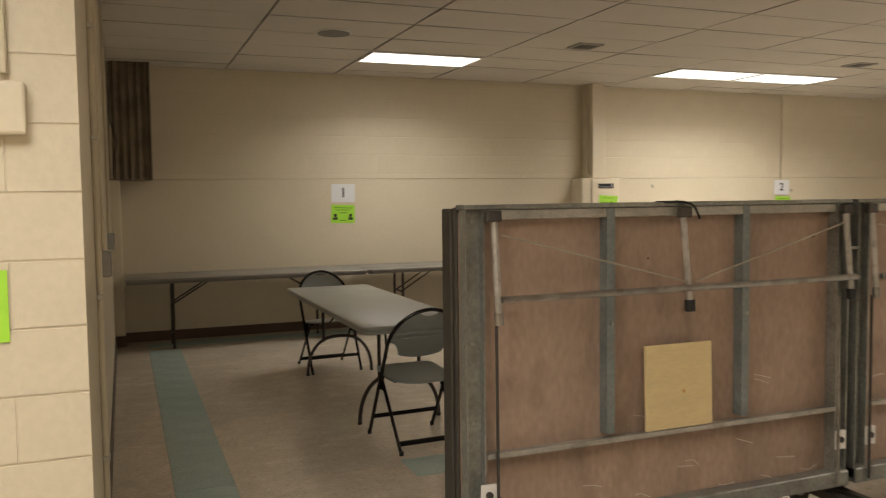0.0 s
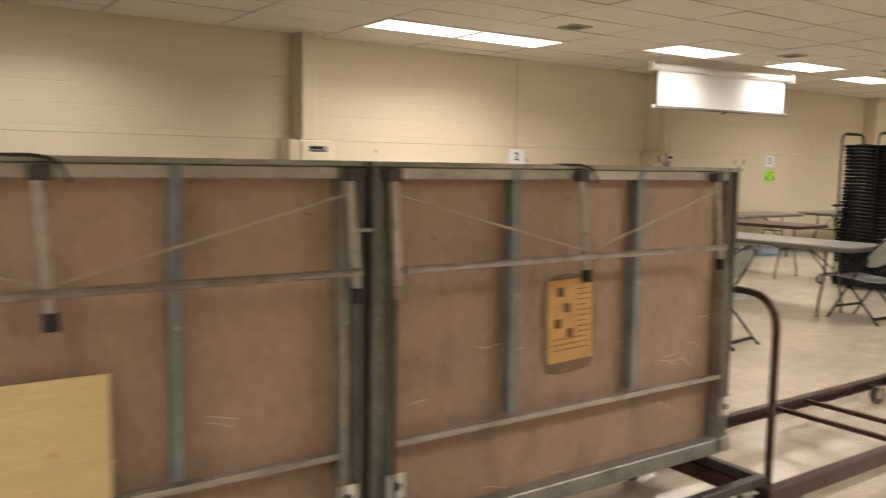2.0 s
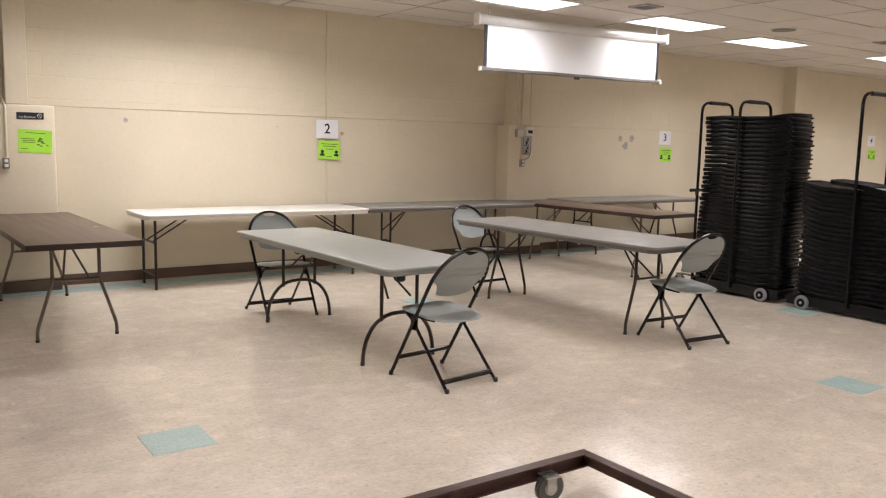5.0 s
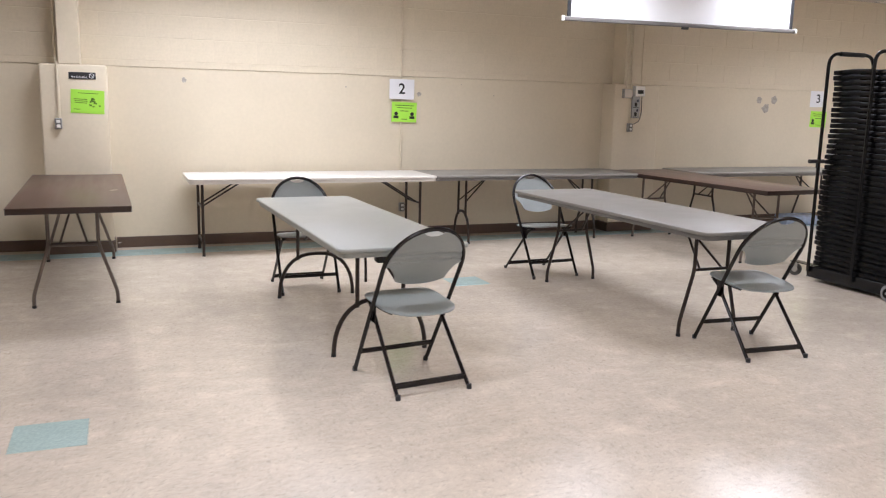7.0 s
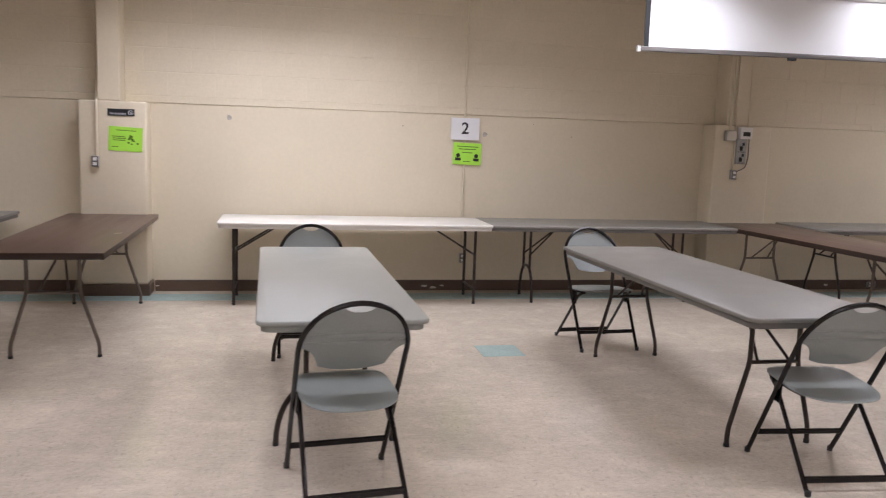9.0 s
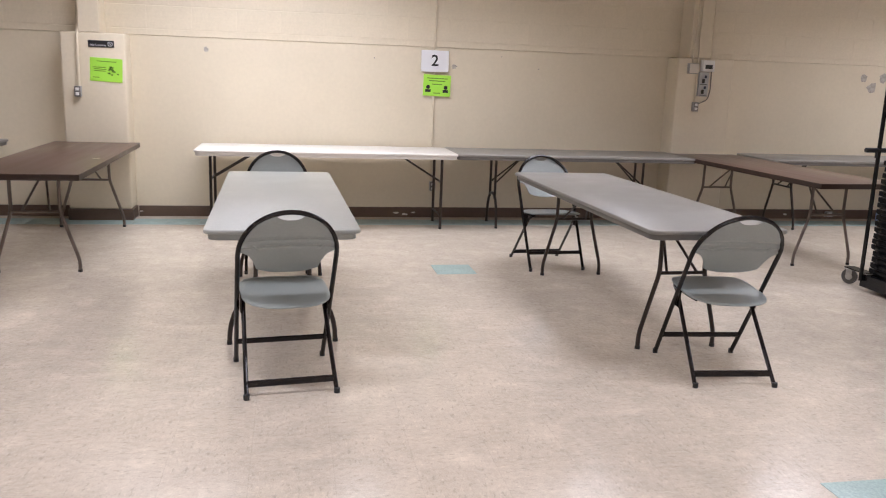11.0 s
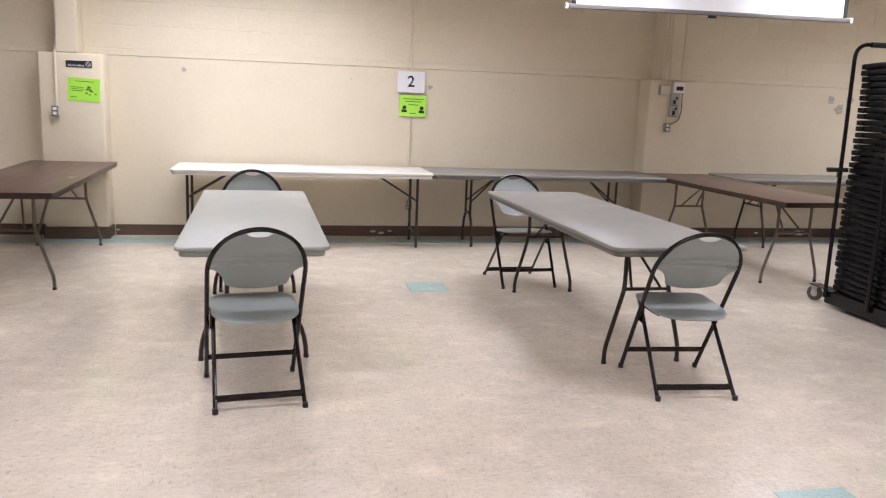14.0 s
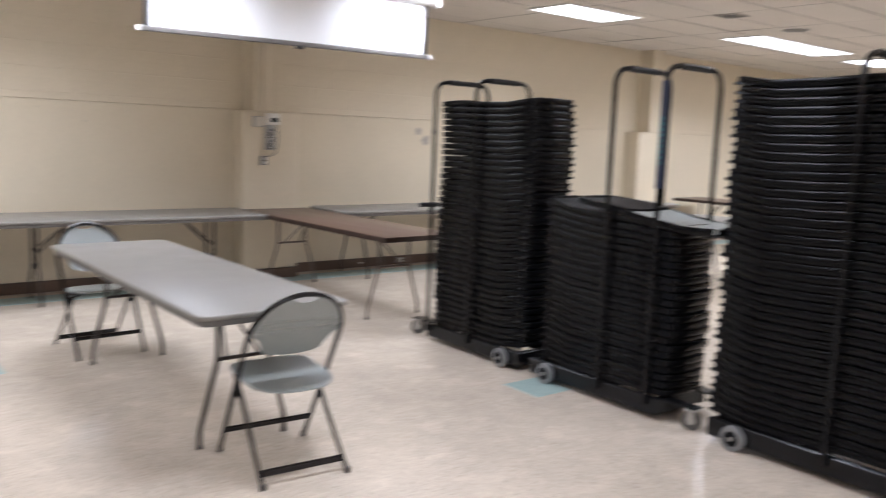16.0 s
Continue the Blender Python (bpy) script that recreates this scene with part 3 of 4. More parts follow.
# ---- folding chairs ----
def folding_chair():
    """An unfolded fan-back chair; it faces local +y. The hoop runs from the front feet up and back over the top."""
    ob = thing("folding_chair", "open folding chair with grey plastic fan back and seat", "chair", group="fan-back chairs at the tables")

    def lean(z):
        return 0.26 - 0.589 * z
    arc = [(0.2225 * math.cos(a), lean(0.625 + 0.213 * math.sin(a)), 0.625 + 0.213 * math.sin(a)) for a in (math.pi * k / 18 for k in range(19))]
    path = [(0.2165, 0.26, 0), (0.2205, lean(0.3), 0.3)] + arc + [(-0.2205, lean(0.3), 0.3), (-0.2165, 0.26, 0)]
    smooth(part("back_hoop", tube(bmesh.new(), path, 0.0115, 10), M_CHAIRTUBE, ob, "dark tubular hoop frame"))
    for s in (-1, 1):
        smooth(part("rear_leg", tube(bmesh.new(), bend([(s * 0.186, 0.145, 0.410), (s * 0.190, 0.09, 0.385), (s * 0.2025, -0.26, 0)], 0.03), 0.0105), M_CHAIRTUBE, ob))
        smooth(part("foot_cap", disc(bmesh.new(), (s * 0.2025, -0.257, 0.012), 0.0135, 0.024, seg=12), M_RUBBER, ob))
        smooth(part("foot_cap", disc(bmesh.new(), (s * 0.2165, 0.256, 0.012), 0.0135, 0.024, seg=12), M_RUBBER, ob))
        smooth(part("seat_rail", tube(bmesh.new(), bend([(s * 0.180, 0.17, 0.416), (s * 0.183, 0.0, 0.402), (s * 0.165, -0.09, 0.396)], 0.05), 0.0085, 8), M_CHAIRTUBE, ob))
        part("side_bracket", box(s * 0.203 - 0.004, 0.02, 0.32, s * 0.203 + 0.004, 0.085, 0.412, 0.002), M_CHAIRTUBE, ob)
    part("rear_crossbar", box(-0.2, -0.222, 0.040, 0.2, -0.204, 0.070, 0.004), M_CHAIRTUBE, ob)
    part("front_crossbar", box(-0.214, 0.176, 0.115, 0.214, 0.192, 0.141, 0.004), M_CHAIRTUBE, ob)
    # seat: rounded at the back, a little dished
    outline = []
    for k in range(36):
        a = 2 * math.pi * k / 36
        c, s = math.cos(a), math.sin(a)
        if s > 0:
            outline.append((0.205 * math.copysign(abs(c) ** 0.32, c), -0.02 + 0.245 * s ** 0.32))
        else:
            outline.append((0.205 * math.copysign(abs(c) ** 0.72, c), -0.02 - 0.19 * abs(s) ** 0.95))
    bm = bmesh.new()
    rings = []
    for r, z in ((0.25, -0.005), (0.6, -0.004), (0.86, -0.0015), (0.96, -0.001), (1.0, -0.0055), (0.997, -0.0105), (0.95, -0.013), (0.5, -0.016)):
        rings.append([bm.verts.new((x * r, 0.04 + (y - 0.04) * r, 0.428 + z + 0.085 * (y - 0.04) * r)) for x, y in outline])
    for a, b in zip(rings, rings[1:]):
        for k in range(36):
            bm.faces.new((a[k], a[(k + 1) % 36], b[(k + 1) % 36], b[k]))
    bm.faces.new(rings[0]), bm.faces.new(rings[-1])
    smooth(part("seat", bm, M_CHAIRGREY, ob, "grey moulded plastic seat"))
    # fan back: it fills the hoop above, is waisted below, and has a hand slot under the hoop's top
    bm = bmesh.new()
    cols, rows = 33, 49
    sheets = []

    def high(x):
        z = 0.625 + 0.207 * math.sqrt(max(0.0, 1 - (x / 0.2195) ** 2))
        return z - 0.032 * max(0.0, 1 - (abs(x) / 0.066) ** 2.5)

    def low(x):
        a = abs(x)
        if a < 0.148:
            return 0.530 + 0.026 * (a / 0.148) ** 2.5
        return 0.556 + 0.084 * math.sqrt(max(0.0, 1 - ((0.2185 - a) / 0.0705) ** 2))
    for front in (0, 1):
        sheet = []
        for j in range(rows):
            f = j / (rows - 1)
            row = []
            for i in range(cols):
                x = 0.2185 * math.sin((2 * i / (cols - 1) - 1) * math.pi / 2)
                z = min(low(x), high(x) - 0.002) + (high(x) - min(low(x), high(x) - 0.002)) * f
                y = lean(z) - 0.022 * (1 - (x / 0.22) ** 2) * (1 - ((z - 0.68) / 0.17) ** 2) + (0.004 if front else -0.004)
                for groove in (0.672, 0.706):
                    y += 0.009 * math.exp(-((z - groove + 0.012 * (x / 0.2) ** 2) / 0.006) ** 2) * (1 if not front else 0)
                row.append(bm.verts.new((x, y, z)))
            sheet.append(row)
        sheets.append(sheet)
    for sheet, flip in ((sheets[0], False), (sheets[1], True)):
        for j in range(rows - 1):
            for i in range(cols - 1):
                q = (sheet[j][i], sheet[j][i + 1], sheet[j + 1][i + 1], sheet[j + 1][i])
                bm.faces.new(q[::-1] if flip else q)
    rim = [(0, i) for i in range(cols)] + [(j, cols - 1) for j in range(1, rows)] + [(rows - 1, i) for i in range(cols - 2, -1, -1)] + [(j, 0) for j in range(rows - 2, 0, -1)]
    for (a, b), (c, d) in zip(rim, rim[1:] + rim[:1]):
        bm.faces.new((sheets[0][a][b], sheets[1][a][b], sheets[1][c][d], sheets[0][c][d]))
    smooth(part("backrest", bm, M_CHAIRGREY, ob, "grey plastic fan-shaped backrest with hand slot"), 50)
    return ob


chair = folding_chair()
chair.matrix_basis = pose(8.055, 4.934, 0, 0, 0, 7)
copy_thing(chair, pose(10.235, 4.843, 0, 0, 0, -4.5))
copy_thing(chair, pose(7.98, 7.26, 0, 0, 0, 180))
copy_thing(chair, pose(10.09, 7.28, 0, 0, 0, 183.5))
copy_thing(chair, pose(2.27, 4.92, 0, 0, 0, 3))
copy_thing(chair, pose(2.29, 7.30, 0, 0, 0, 183))
copy_thing(chair, pose(16.6, 4.8, 0, 0, 0, 4))


# ---- chair carts with stacks of folded chairs ----
def folded_chair(plastic, label, back=None):
    """A folded chair lying flat, 1.02 long along local y."""
    ob = thing("folded_chair", label, "chair", group="stacked black folding chairs")

    def sag(y):
        return 0.016 * (y / 0.5) ** 2 + 0.010 * math.sin(y * 9.0)
    loop = []
    for k in range(28):
        a = 2 * math.pi * k / 28
        c, s = math.cos(a), math.sin(a)
        x, y = 0.208 * math.copysign(abs(c) ** 0.33, c), 0.50 * math.copysign(abs(s) ** 0.45, s)
        loop.append((x, y, 0.014 + sag(y)))
    rim, n = bmesh.new(), len(loop)
    section = ((-0.007, -0.017), (0.005, -0.017), (0.0085, -0.013), (0.0095, 0.0), (0.0085, 0.014), (0.006, 0.0185), (-0.004, 0.0185), (-0.007, 0.015))
    rings = []
    for k in range(n):
        p, q = loop[k - 1], loop[(k + 1) % n]
        tx, ty = q[0] - p[0], q[1] - p[1]
        tl = math.hypot(tx, ty)
        rings.append([rim.verts.new((loop[k][0] + u * ty / tl, loop[k][1] - u * tx / tl, loop[k][2] + 0.006 + h)) for u, h in section])
    for k in range(n):
        a, b = rings[k], rings[(k + 1) % n]
        for j in range(8):
            rim.faces.new((a[j], b[j], b[(j + 1) % 8], a[(j + 1) % 8]))
    smooth(part("frame", rim, M_BLACKRIM, ob), 50)
    for s in (-1, 1):
        for y in (-0.31, 0.09):
            part("rivet", box(s * 0.2165 - 0.002, y - 0.035, 0.029 + sag(y), s * 0.2165 + 0.003, y + 0.035, 0.033 + sag(y)), M_BLACKTUBE, ob)

    def sheet(y0, y1, w, z):
        bm = bmesh.new()
        rows = []
        for lift in (0, 0.033):
            for j in range(7):
                y = y0 + (y1 - y0) * j / 6
                ww = w * (1 - 0.12 * (abs(2 * j / 6 - 1)) ** 3)
                rows.append([bm.verts.new((u * ww, y, z + lift + sag(y) - 0.008 * (1 - u * u))) for u in (-1, -0.92, -0.3, 0.3, 0.92, 1)])
        for b in (0, 7):
            for j in range(6):
                for i in range(5):
                    bm.faces.new((rows[b + j][i], rows[b + j][i + 1], rows[b + j + 1][i + 1], rows[b + j + 1][i]))
        for j in range(6):
            for i in (0, 5):
                bm.faces.new((rows[j][i], rows[j + 1][i], rows[j + 8][i], rows[j + 7][i]))
        for j in (0, 6):
            for i in range(5):
                bm.faces.new((rows[j][i], rows[j][i + 1], rows[j + 7][i + 1], rows[j + 7][i]))
        return bm
    smooth(part("seat", sheet(-0.47, 0.07, 0.2065, 0.004), plastic, ob))
    smooth(part("backrest", sheet(0.11, 0.475, 0.2070, 0.005), back or plastic, ob))
    for s in (-1, 1):
        smooth(part("rear_leg", tube(bmesh.new(), [(s * 0.180, y, 0.002 + sag(y)) for y in (-0.49, -0.25, 0, 0.2)], 0.009, 6), M_BLACKTUBE, ob))
    smooth(part("leg_bar", tube(bmesh.new(), [(-0.18, -0.44, 0.004 + sag(-0.44)), (0.18, -0.44, 0.004 + sag(-0.44))], 0.009, 6), M_BLACKTUBE, ob))
    return ob


def caster(parent, x, y, turn=0.0, r=0.062, tyre=None):
    c = new("caster")
    me = bpy.data.meshes.new("caster")
    bm = bmesh.new()
    for s in (-1, 1):
        slab(bm, s * 0.021 - 0.002, -0.022, r - 0.012, s * 0.021 + 0.002, 0.022, 0.115, 0.001)
    slab(bm, -0.035, -0.035, 0.113, 0.035, 0.035, 0.12, 0.001)
    bm.to_mesh(me)
    bm.free()
    me.materials.append(M_ZINC)
    bpy.data.objects.remove(c)
    c = new("caster", me)
    c.parent, c.matrix_basis = parent, pose(x, y, 0, 0, 0, turn)
    bm = disc(bmesh.new(), (0, 0, r), r, 0.03, "x", 24)
    bmesh.ops.bevel(bm, geom=[e for e in bm.edges if len(e.link_faces) == 2 and e.calc_face_angle(0) > 1], offset=0.006, segments=2, affect="EDGES")
    smooth(part("tyre", bm, tyre or M_WHEEL, c))
    smooth(part("hub", disc(bmesh.new(), (0, 0, r), r * 0.45, 0.036, "x", 16), M_ZINC, c))
    return c


def chair_cart(m, count, lean, hoops, seed, arm=False, top=1.93, tip=0.0, shift=0.0):
    """Local +y is the handle end with its swivel casters; the fixed wheels sit under the other end."""
    rng = random.Random(seed)
    ob = thing("chair_cart", "black steel cart with hoop handles loaded with folded chairs", "cart", m, "chair carts")
    bm = bmesh.new()
    for x in (-0.235, 0.195):
        slab(bm, x, -0.51, 0.032, x + 0.04, 0.50, 0.128, 0.004)
    for y in (-0.50, -0.02, 0.46):
        slab(bm, -0.194, y, 0.036, 0.194, y + 0.04, 0.126, 0.003)
    for s in (-1, 1):
        slab(bm, s * 0.165 - 0.045, 0.501, 0.122, s * 0.165 + 0.045, 0.72, 0.130, 0.001)
    part("base", bm, M_BLACKTUBE, ob)
    for x, y, t in ((-0.175, 0.69, 30), (0.175, 0.69, 12)):
        caster(ob, x, y, t, 0.058, M_DARKWHEEL)
    for s in (-1, 1):
        w = disc(bmesh.new(), (s * 0.256, -0.345, 0.066), 0.066, 0.034, "x", 28)
        bmesh.ops.bevel(w, geom=[e for e in w.edges if len(e.link_faces) == 2 and e.calc_face_angle(0) > 1], offset=0.007, segments=2, affect="EDGES")
        wheel = smooth(part("wheel", w, M_WHEEL, ob, "grey rubber wheel"))
        smooth(part("rim", disc(bmesh.new(), (s * 0.2565, -0.345, 0.066), 0.040, 0.038, "x", 20), M_BLACKPL, wheel, "black wheel centre"))
        smooth(part("axle_bolt", disc(bmesh.new(), (s * 0.26, -0.345, 0.066), 0.012, 0.044, "x", 10), M_ZINC, wheel))
    for y in hoops:
        pts = bend([(-0.253, y, 0.08), (-0.253, y, top), (0.253, y, top), (0.253, y, 0.08)], 0.11, 7)
        h = smooth(part("hoop_handle", tube(bmesh.new(), pts, 0.0145), M_BLACKTUBE, ob))
        smooth(part("grip", tube(bmesh.new(), [(-0.13, y, top), (0.13, y, top)], 0.019, 12), M_RUBBER, h))
    if arm:
        a = tube(bmesh.new(), [(-0.36, hoops[0], 1.035), (-0.20, hoops[0], 1.035)], 0.017, 12)
        tube(a, [(-0.27, hoops[0], 0.98), (-0.27, hoops[0], 1.03)], 0.01, 8)
        smooth(part("side_arm", a, M_RUBBER, ob))
    for k in range(count):
        z = 0.130 + k * 0.0437
        jitter = pose(rng.uniform(-0.005, 0.005), rng.uniform(-0.012, 0.012) + lean * math.sin(k * 0.16) + shift, z, rng.uniform(-0.3, 0.3) + tip * k, 0, rng.uniform(-0.7, 0.7))
        copy_thing(stacked, m @ jitter)
    return ob


stacked = folded_chair(M_BLACKPL, "black folding chair lying flat in a tall stack")
stacked.matrix_basis = pose(12.45, 5.84, 0.130 + 37 * 0.0437)
chair_cart(pose(12.45, 5.84, 0), 37, 0.02, (0.47, 0.02), 1, arm=True)
second_cart = chair_cart(pose(12.45, 4.72, 0, 0, 0, 180), 23, 0.02, (0.07, 0.42), 2, top=1.965, tip=-0.16, shift=0.02)
chair_cart(pose(12.45, 3.385, 0, 0, 0, 180), 40, 0.006, (0.12, 0.46), 3, top=1.98, shift=-0.05)
folded_chair(M_CHAIRGREY, "black folding chair with pale grey seat topping a stack", M_BLACKPL).matrix_basis = pose(12.45, 4.455, 1.105, 7, 0, 2)


# dark strap with teal print round one upright of the half-empty cart
strap = part("strap", box(0.236, 0.403, 1.30, 0.271, 0.439, 1.88, 0.004), M_BLUEMARK, second_cart, "navy strap tied round the handle")
for k in range(9):
    part("printed_bar", box(0.2712, 0.409, 1.43 + 0.03 * k, 0.2722, 0.433, 1.447 + 0.03 * k), M_STRAP, strap, "teal printed bar")


# ---- the folded stage sections ----
def stage(x0, x1, label, stiff, legs):
    """Two deck leaves folded upright on a truck; the underside of one faces local -y."""
    ob = thing("folding_stage", label, "folding stage", pose(x0, 2.80, 0), "folded stage sections")
    w = x1 - x0
    ZB, ZT = 0.27, 1.455
    part("deck_panel", box(0.005, 0.035, ZB + 0.02, w - 0.005, 0.055, ZT - 0.02), M_HARDBOARD, ob, "scuffed brown hardboard deck underside")
    part("back_leaf", box(0.0, 0.115, ZB, w, 0.20, ZT - 0.005, 0.006), M_DECKDARK, ob, "second deck leaf folded behind")
    part("deck_edge", box(-0.004, 0.056, ZB, w + 0.004, 0.085, ZT, 0.004), M_DECKDARK, ob)
    part("top_rail", box(0.0755, -0.012, ZT - 0.044, w - 0.0755, 0.0345, ZT - 0.008, 0.003), M_DECKRAIL, ob, "pale galvanised top rail")
    part("top_cap", box(-0.004, -0.02, ZT - 0.007, w + 0.004, 0.054, ZT + 0.009, 0.002), M_DECKSTEEL, ob)
    for x in (0.0, w - 0.075):
        bm = bmesh.new()
        prof = [(0, -0.02), (0.005, -0.02), (0.005, 0.022), (0.07, 0.022), (0.07, -0.012), (0.075, -0.012), (0.075, 0.034), (0, 0.034)]
        lo, hi = ([bm.verts.new((x + px, py, z)) for px, py in prof] for z in (ZB, ZT - 0.008))
        for k in range(8):
            bm.faces.new((lo[k], lo[(k + 1) % 8], hi[(k + 1) % 8], hi[k]))
        bm.faces.new(lo), bm.faces.new(hi[::-1])
        part("end_stile", bm, M_DECKSTEEL, ob)
        for z in (1.405, 0.98, 0.7):
            part("bolt", disc(bmesh.new(), (x + 0.04, 0.019, z), 0.006, 0.006, "y", 10), M_ZINC, ob)
    part("side_latch", box(w - 0.03, -0.03, 1.255, w + 0.03, -0.021, 1.267, 0.002), M_DECKSTEEL, ob)
    for x in stiff:
        bm = bmesh.new()
        prof = [(0, 0.034), (0, -0.015), (0.034, -0.015), (0.034, 0.034), (0.031, 0.034), (0.031, -0.0125), (0.003, -0.0125), (0.003, 0.034)]
        lo, hi = ([bm.verts.new((x + px, py, z)) for px, py in prof] for z in (0.607, ZT - 0.0085))
        for k in range(8):
            bm.faces.new((lo[k], lo[(k + 1) % 8], hi[(k + 1) % 8], hi[k]))
        bm.faces.new(lo), bm.faces.new(hi[::-1])
        part("stiffener", bm, M_STIFF, ob, "grey-blue steel channel")
        part("bolt", disc(bmesh.new(), (x + 0.02, -0.017, 1.02), 0.007, 0.006, "y", 10), M_ZINC, ob)
    bm = box(0.0755, -0.03, 0.578, w - 0.0755, 0.034, 0.584)
    slab(bm, 0.0755, -0.03, 0.5845, w - 0.0755, -0.026, 0.597)
    part("lower_rail", bm, M_DECKRAIL, ob, "galvanised angle rail")
    part("bottom_rail", box(0.0, -0.03, ZB - 0.02, w, 0.034, ZB + 0.045, 0.004), M_DECKSTEEL, ob)
    # the folded leg frame
    for x, kind in zip(legs, (0, 1, 1)):
        lean = 0.015 if kind else 0.005
        smooth(part("folded_leg", tube(bmesh.new(), [(x - lean, -0.035, ZT - 0.03), (x, -0.06, 1.09)], 0.0122), M_PIPEPALE, ob, "worn metal pipe leg"))
        tip = part("leg_tip", tube(bmesh.new(), [(x, -0.06, 1.095), (x + 0.001, -0.062, 1.052)], 0.0195 if kind else 0.017, 12), M_RUBBER if kind else M_PIPE, ob)
        smooth(tip)
        part("leg_bracket", box(x - 0.035, -0.05, ZT - 0.05, x + 0.02, -0.0205, ZT - 0.012, 0.004), M_DECKDARK, ob)
    smooth(part("cross_pipe", tube(bmesh.new(), [(legs[0], -0.085, 1.142), (legs[2], -0.085, 1.146)], 0.0118), M_PIPE, ob))
    smooth(part("cable", tube(bmesh.new(), [(legs[0] + 0.02, -0.045, 1.36), (legs[1] - 0.02, -0.07, 1.165)], 0.0036, 6), M_ROPE, ob))
    smooth(part("cable", tube(bmesh.new(), [(legs[1] + 0.02, -0.07, 1.165), (legs[2] - 0.02, -0.045, 1.37)], 0.0036, 6), M_ROPE, ob))
    smooth(part("release_rod", tube(bmesh.new(), [(legs[0], -0.04, 1.06), (legs[0] + 0.004, -0.04, ZB)], 0.006, 8), M_DECKDARK, ob))
    smooth(part("release_rod", tube(bmesh.new(), [(w - 0.075, -0.03, 1.06), (w - 0.072, -0.04, ZB)], 0.007, 8), M_PIPE, ob))
    hook = tube(bmesh.new(), bend([(legs[1] - 0.12, -0.01, ZT + 0.008), (legs[1] - 0.02, -0.03, ZT + 0.010), (legs[1] + 0.03, -0.045, ZT - 0.002), (legs[1] + 0.055, -0.045, ZT - 0.055)], 0.03), 0.0045, 8)
    smooth(part("latch_handle", hook, M_RUBBER, ob, "black latch handle"))
    for x in (0.075, w - 0.055):
        p = part("hinge_plate", box(x - 0.031, -0.034, 0.414, x + 0.031, -0.0305, 0.494, 0.003), M_TRIM, ob, "white hinge plate")
        part("hinge_pin", disc(bmesh.new(), (x, -0.038, 0.455), 0.013, 0.010, "y", 14), M_DECKDARK, p)
    # truck and casters
    bm = box(0.0, -0.22, 0.16, w, -0.18, 0.20, 0.003)
    slab(bm, 0.0, 0.38, 0.16, w, 0.42, 0.20, 0.003)
    for x in (0.0, w - 0.04):
        slab(bm, x, -0.178, 0.16, x + 0.04, 0.378, 0.20, 0.003)
        slab(bm, x + 0.005, 0.06, 0.201, x + 0.035, 0.11, 0.27)
    part("truck_frame", bm, M_DECKDARK, ob)
    for x in (0.12, w - 0.12):
        for y in (-0.2, 0.4):
            caster(ob, x, y, 70, 0.055, M_DARKWHEEL).scale = (1, 1, 1.33)
    rng = random.Random(int(x0 * 100))
    for k in range(15):
        cx, cz = rng.uniform(0.15, w - 0.15), rng.choice((rng.uniform(0.32, 0.56), rng.uniform(0.62, 0.85)))
        s = tube(bmesh.new(), bend([(cx, 0.0345, cz), (cx + rng.uniform(0.02, 0.06), 0.0345, cz + rng.uniform(-0.012, 0.012)), (cx + rng.uniform(0.06, 0.11), 0.0345, cz + rng.uniform(-0.03, 0.01))], 0.02), 0.0017, 5)
        part("scuff", s, M_SCUFF, ob)
    for k in range(2):
        part("rust_spot", disc(bmesh.new(), (rng.uniform(0.1, w - 0.1), 0.0348, rng.uniform(1.17, 1.38)), 0.005, 0.001, "y", 9), M_INK, ob)
    return ob


stage(1.70, 3.455, "folded portable stage section with hardboard decks on a truck", (0.565, 1.19), (0.105, 0.90, 1.715))
stage(3.495, 5.25, "folded portable stage section with an orange instruction label", (0.535, 1.14), (0.06, 0.84, 1.59))

board = thing("plywood_board", "square of pale plywood leaning on the stage rail", "board", pose(2.582, 2.776, 0.6, -1.5, 0, 0))
part("sheet", box(-0.153, -0.006, 0, 0.153, 0.006, 0.323, 0.001), M_PLY, board)
part("knot", disc(bmesh.new(), (0.02, -0.0065, 0.14), 0.008, 0.001, "y", 10), M_LABEL, board)

sheet = thing("instruction_label", "aged orange paper instruction label on the stage panel", "label", pose(4.36, 2.834, 0.745, 0, -2, 0))
part("paper", box(-0.11, -0.0012, 0, 0.11, 0, 0.305), M_LABEL, sheet)
rng = random.Random(3)
pts = []
for k in range(40):
    a = 2 * math.pi * k / 40
    cc, ss = math.cos(a), math.sin(a)
    g = 1 + 0.07 * noise.noise(Vector((cc * 2, ss * 2, 4)))
    pts.append((-0.012 + 0.138 * g * math.copysign(abs(cc) ** 0.45, cc), 0.14 + 0.186 * g * math.copysign(abs(ss) ** 0.45, ss)))
stain = part("glue_stain", outline_plate(bmesh.new(), pts, 0, 0.0006), M_STAIN, sheet, "dark brown glue stain round the paper")
stain.matrix_basis = pose(0, 0.0007, 0, 90, 0, 0)
for x, z in ((-0.05, 0.26), (-0.02, 0.20), (-0.065, 0.145), (-0.005, 0.105)):
    part("picture_block", box(x - 0.017, -0.0018, z - 0.017, x + 0.017, -0.0013, z + 0.017), M_INK, sheet)
for k in range(13):
    z = 0.285 - k * 0.02
    x0 = 0.03 if k < 10 else -0.09
    part("text_line", box(x0, -0.0018, z - 0.0016, 0.095 - 0.02 * (k % 3 == 1), -0.0013, z + 0.0016), M_INK, sheet)


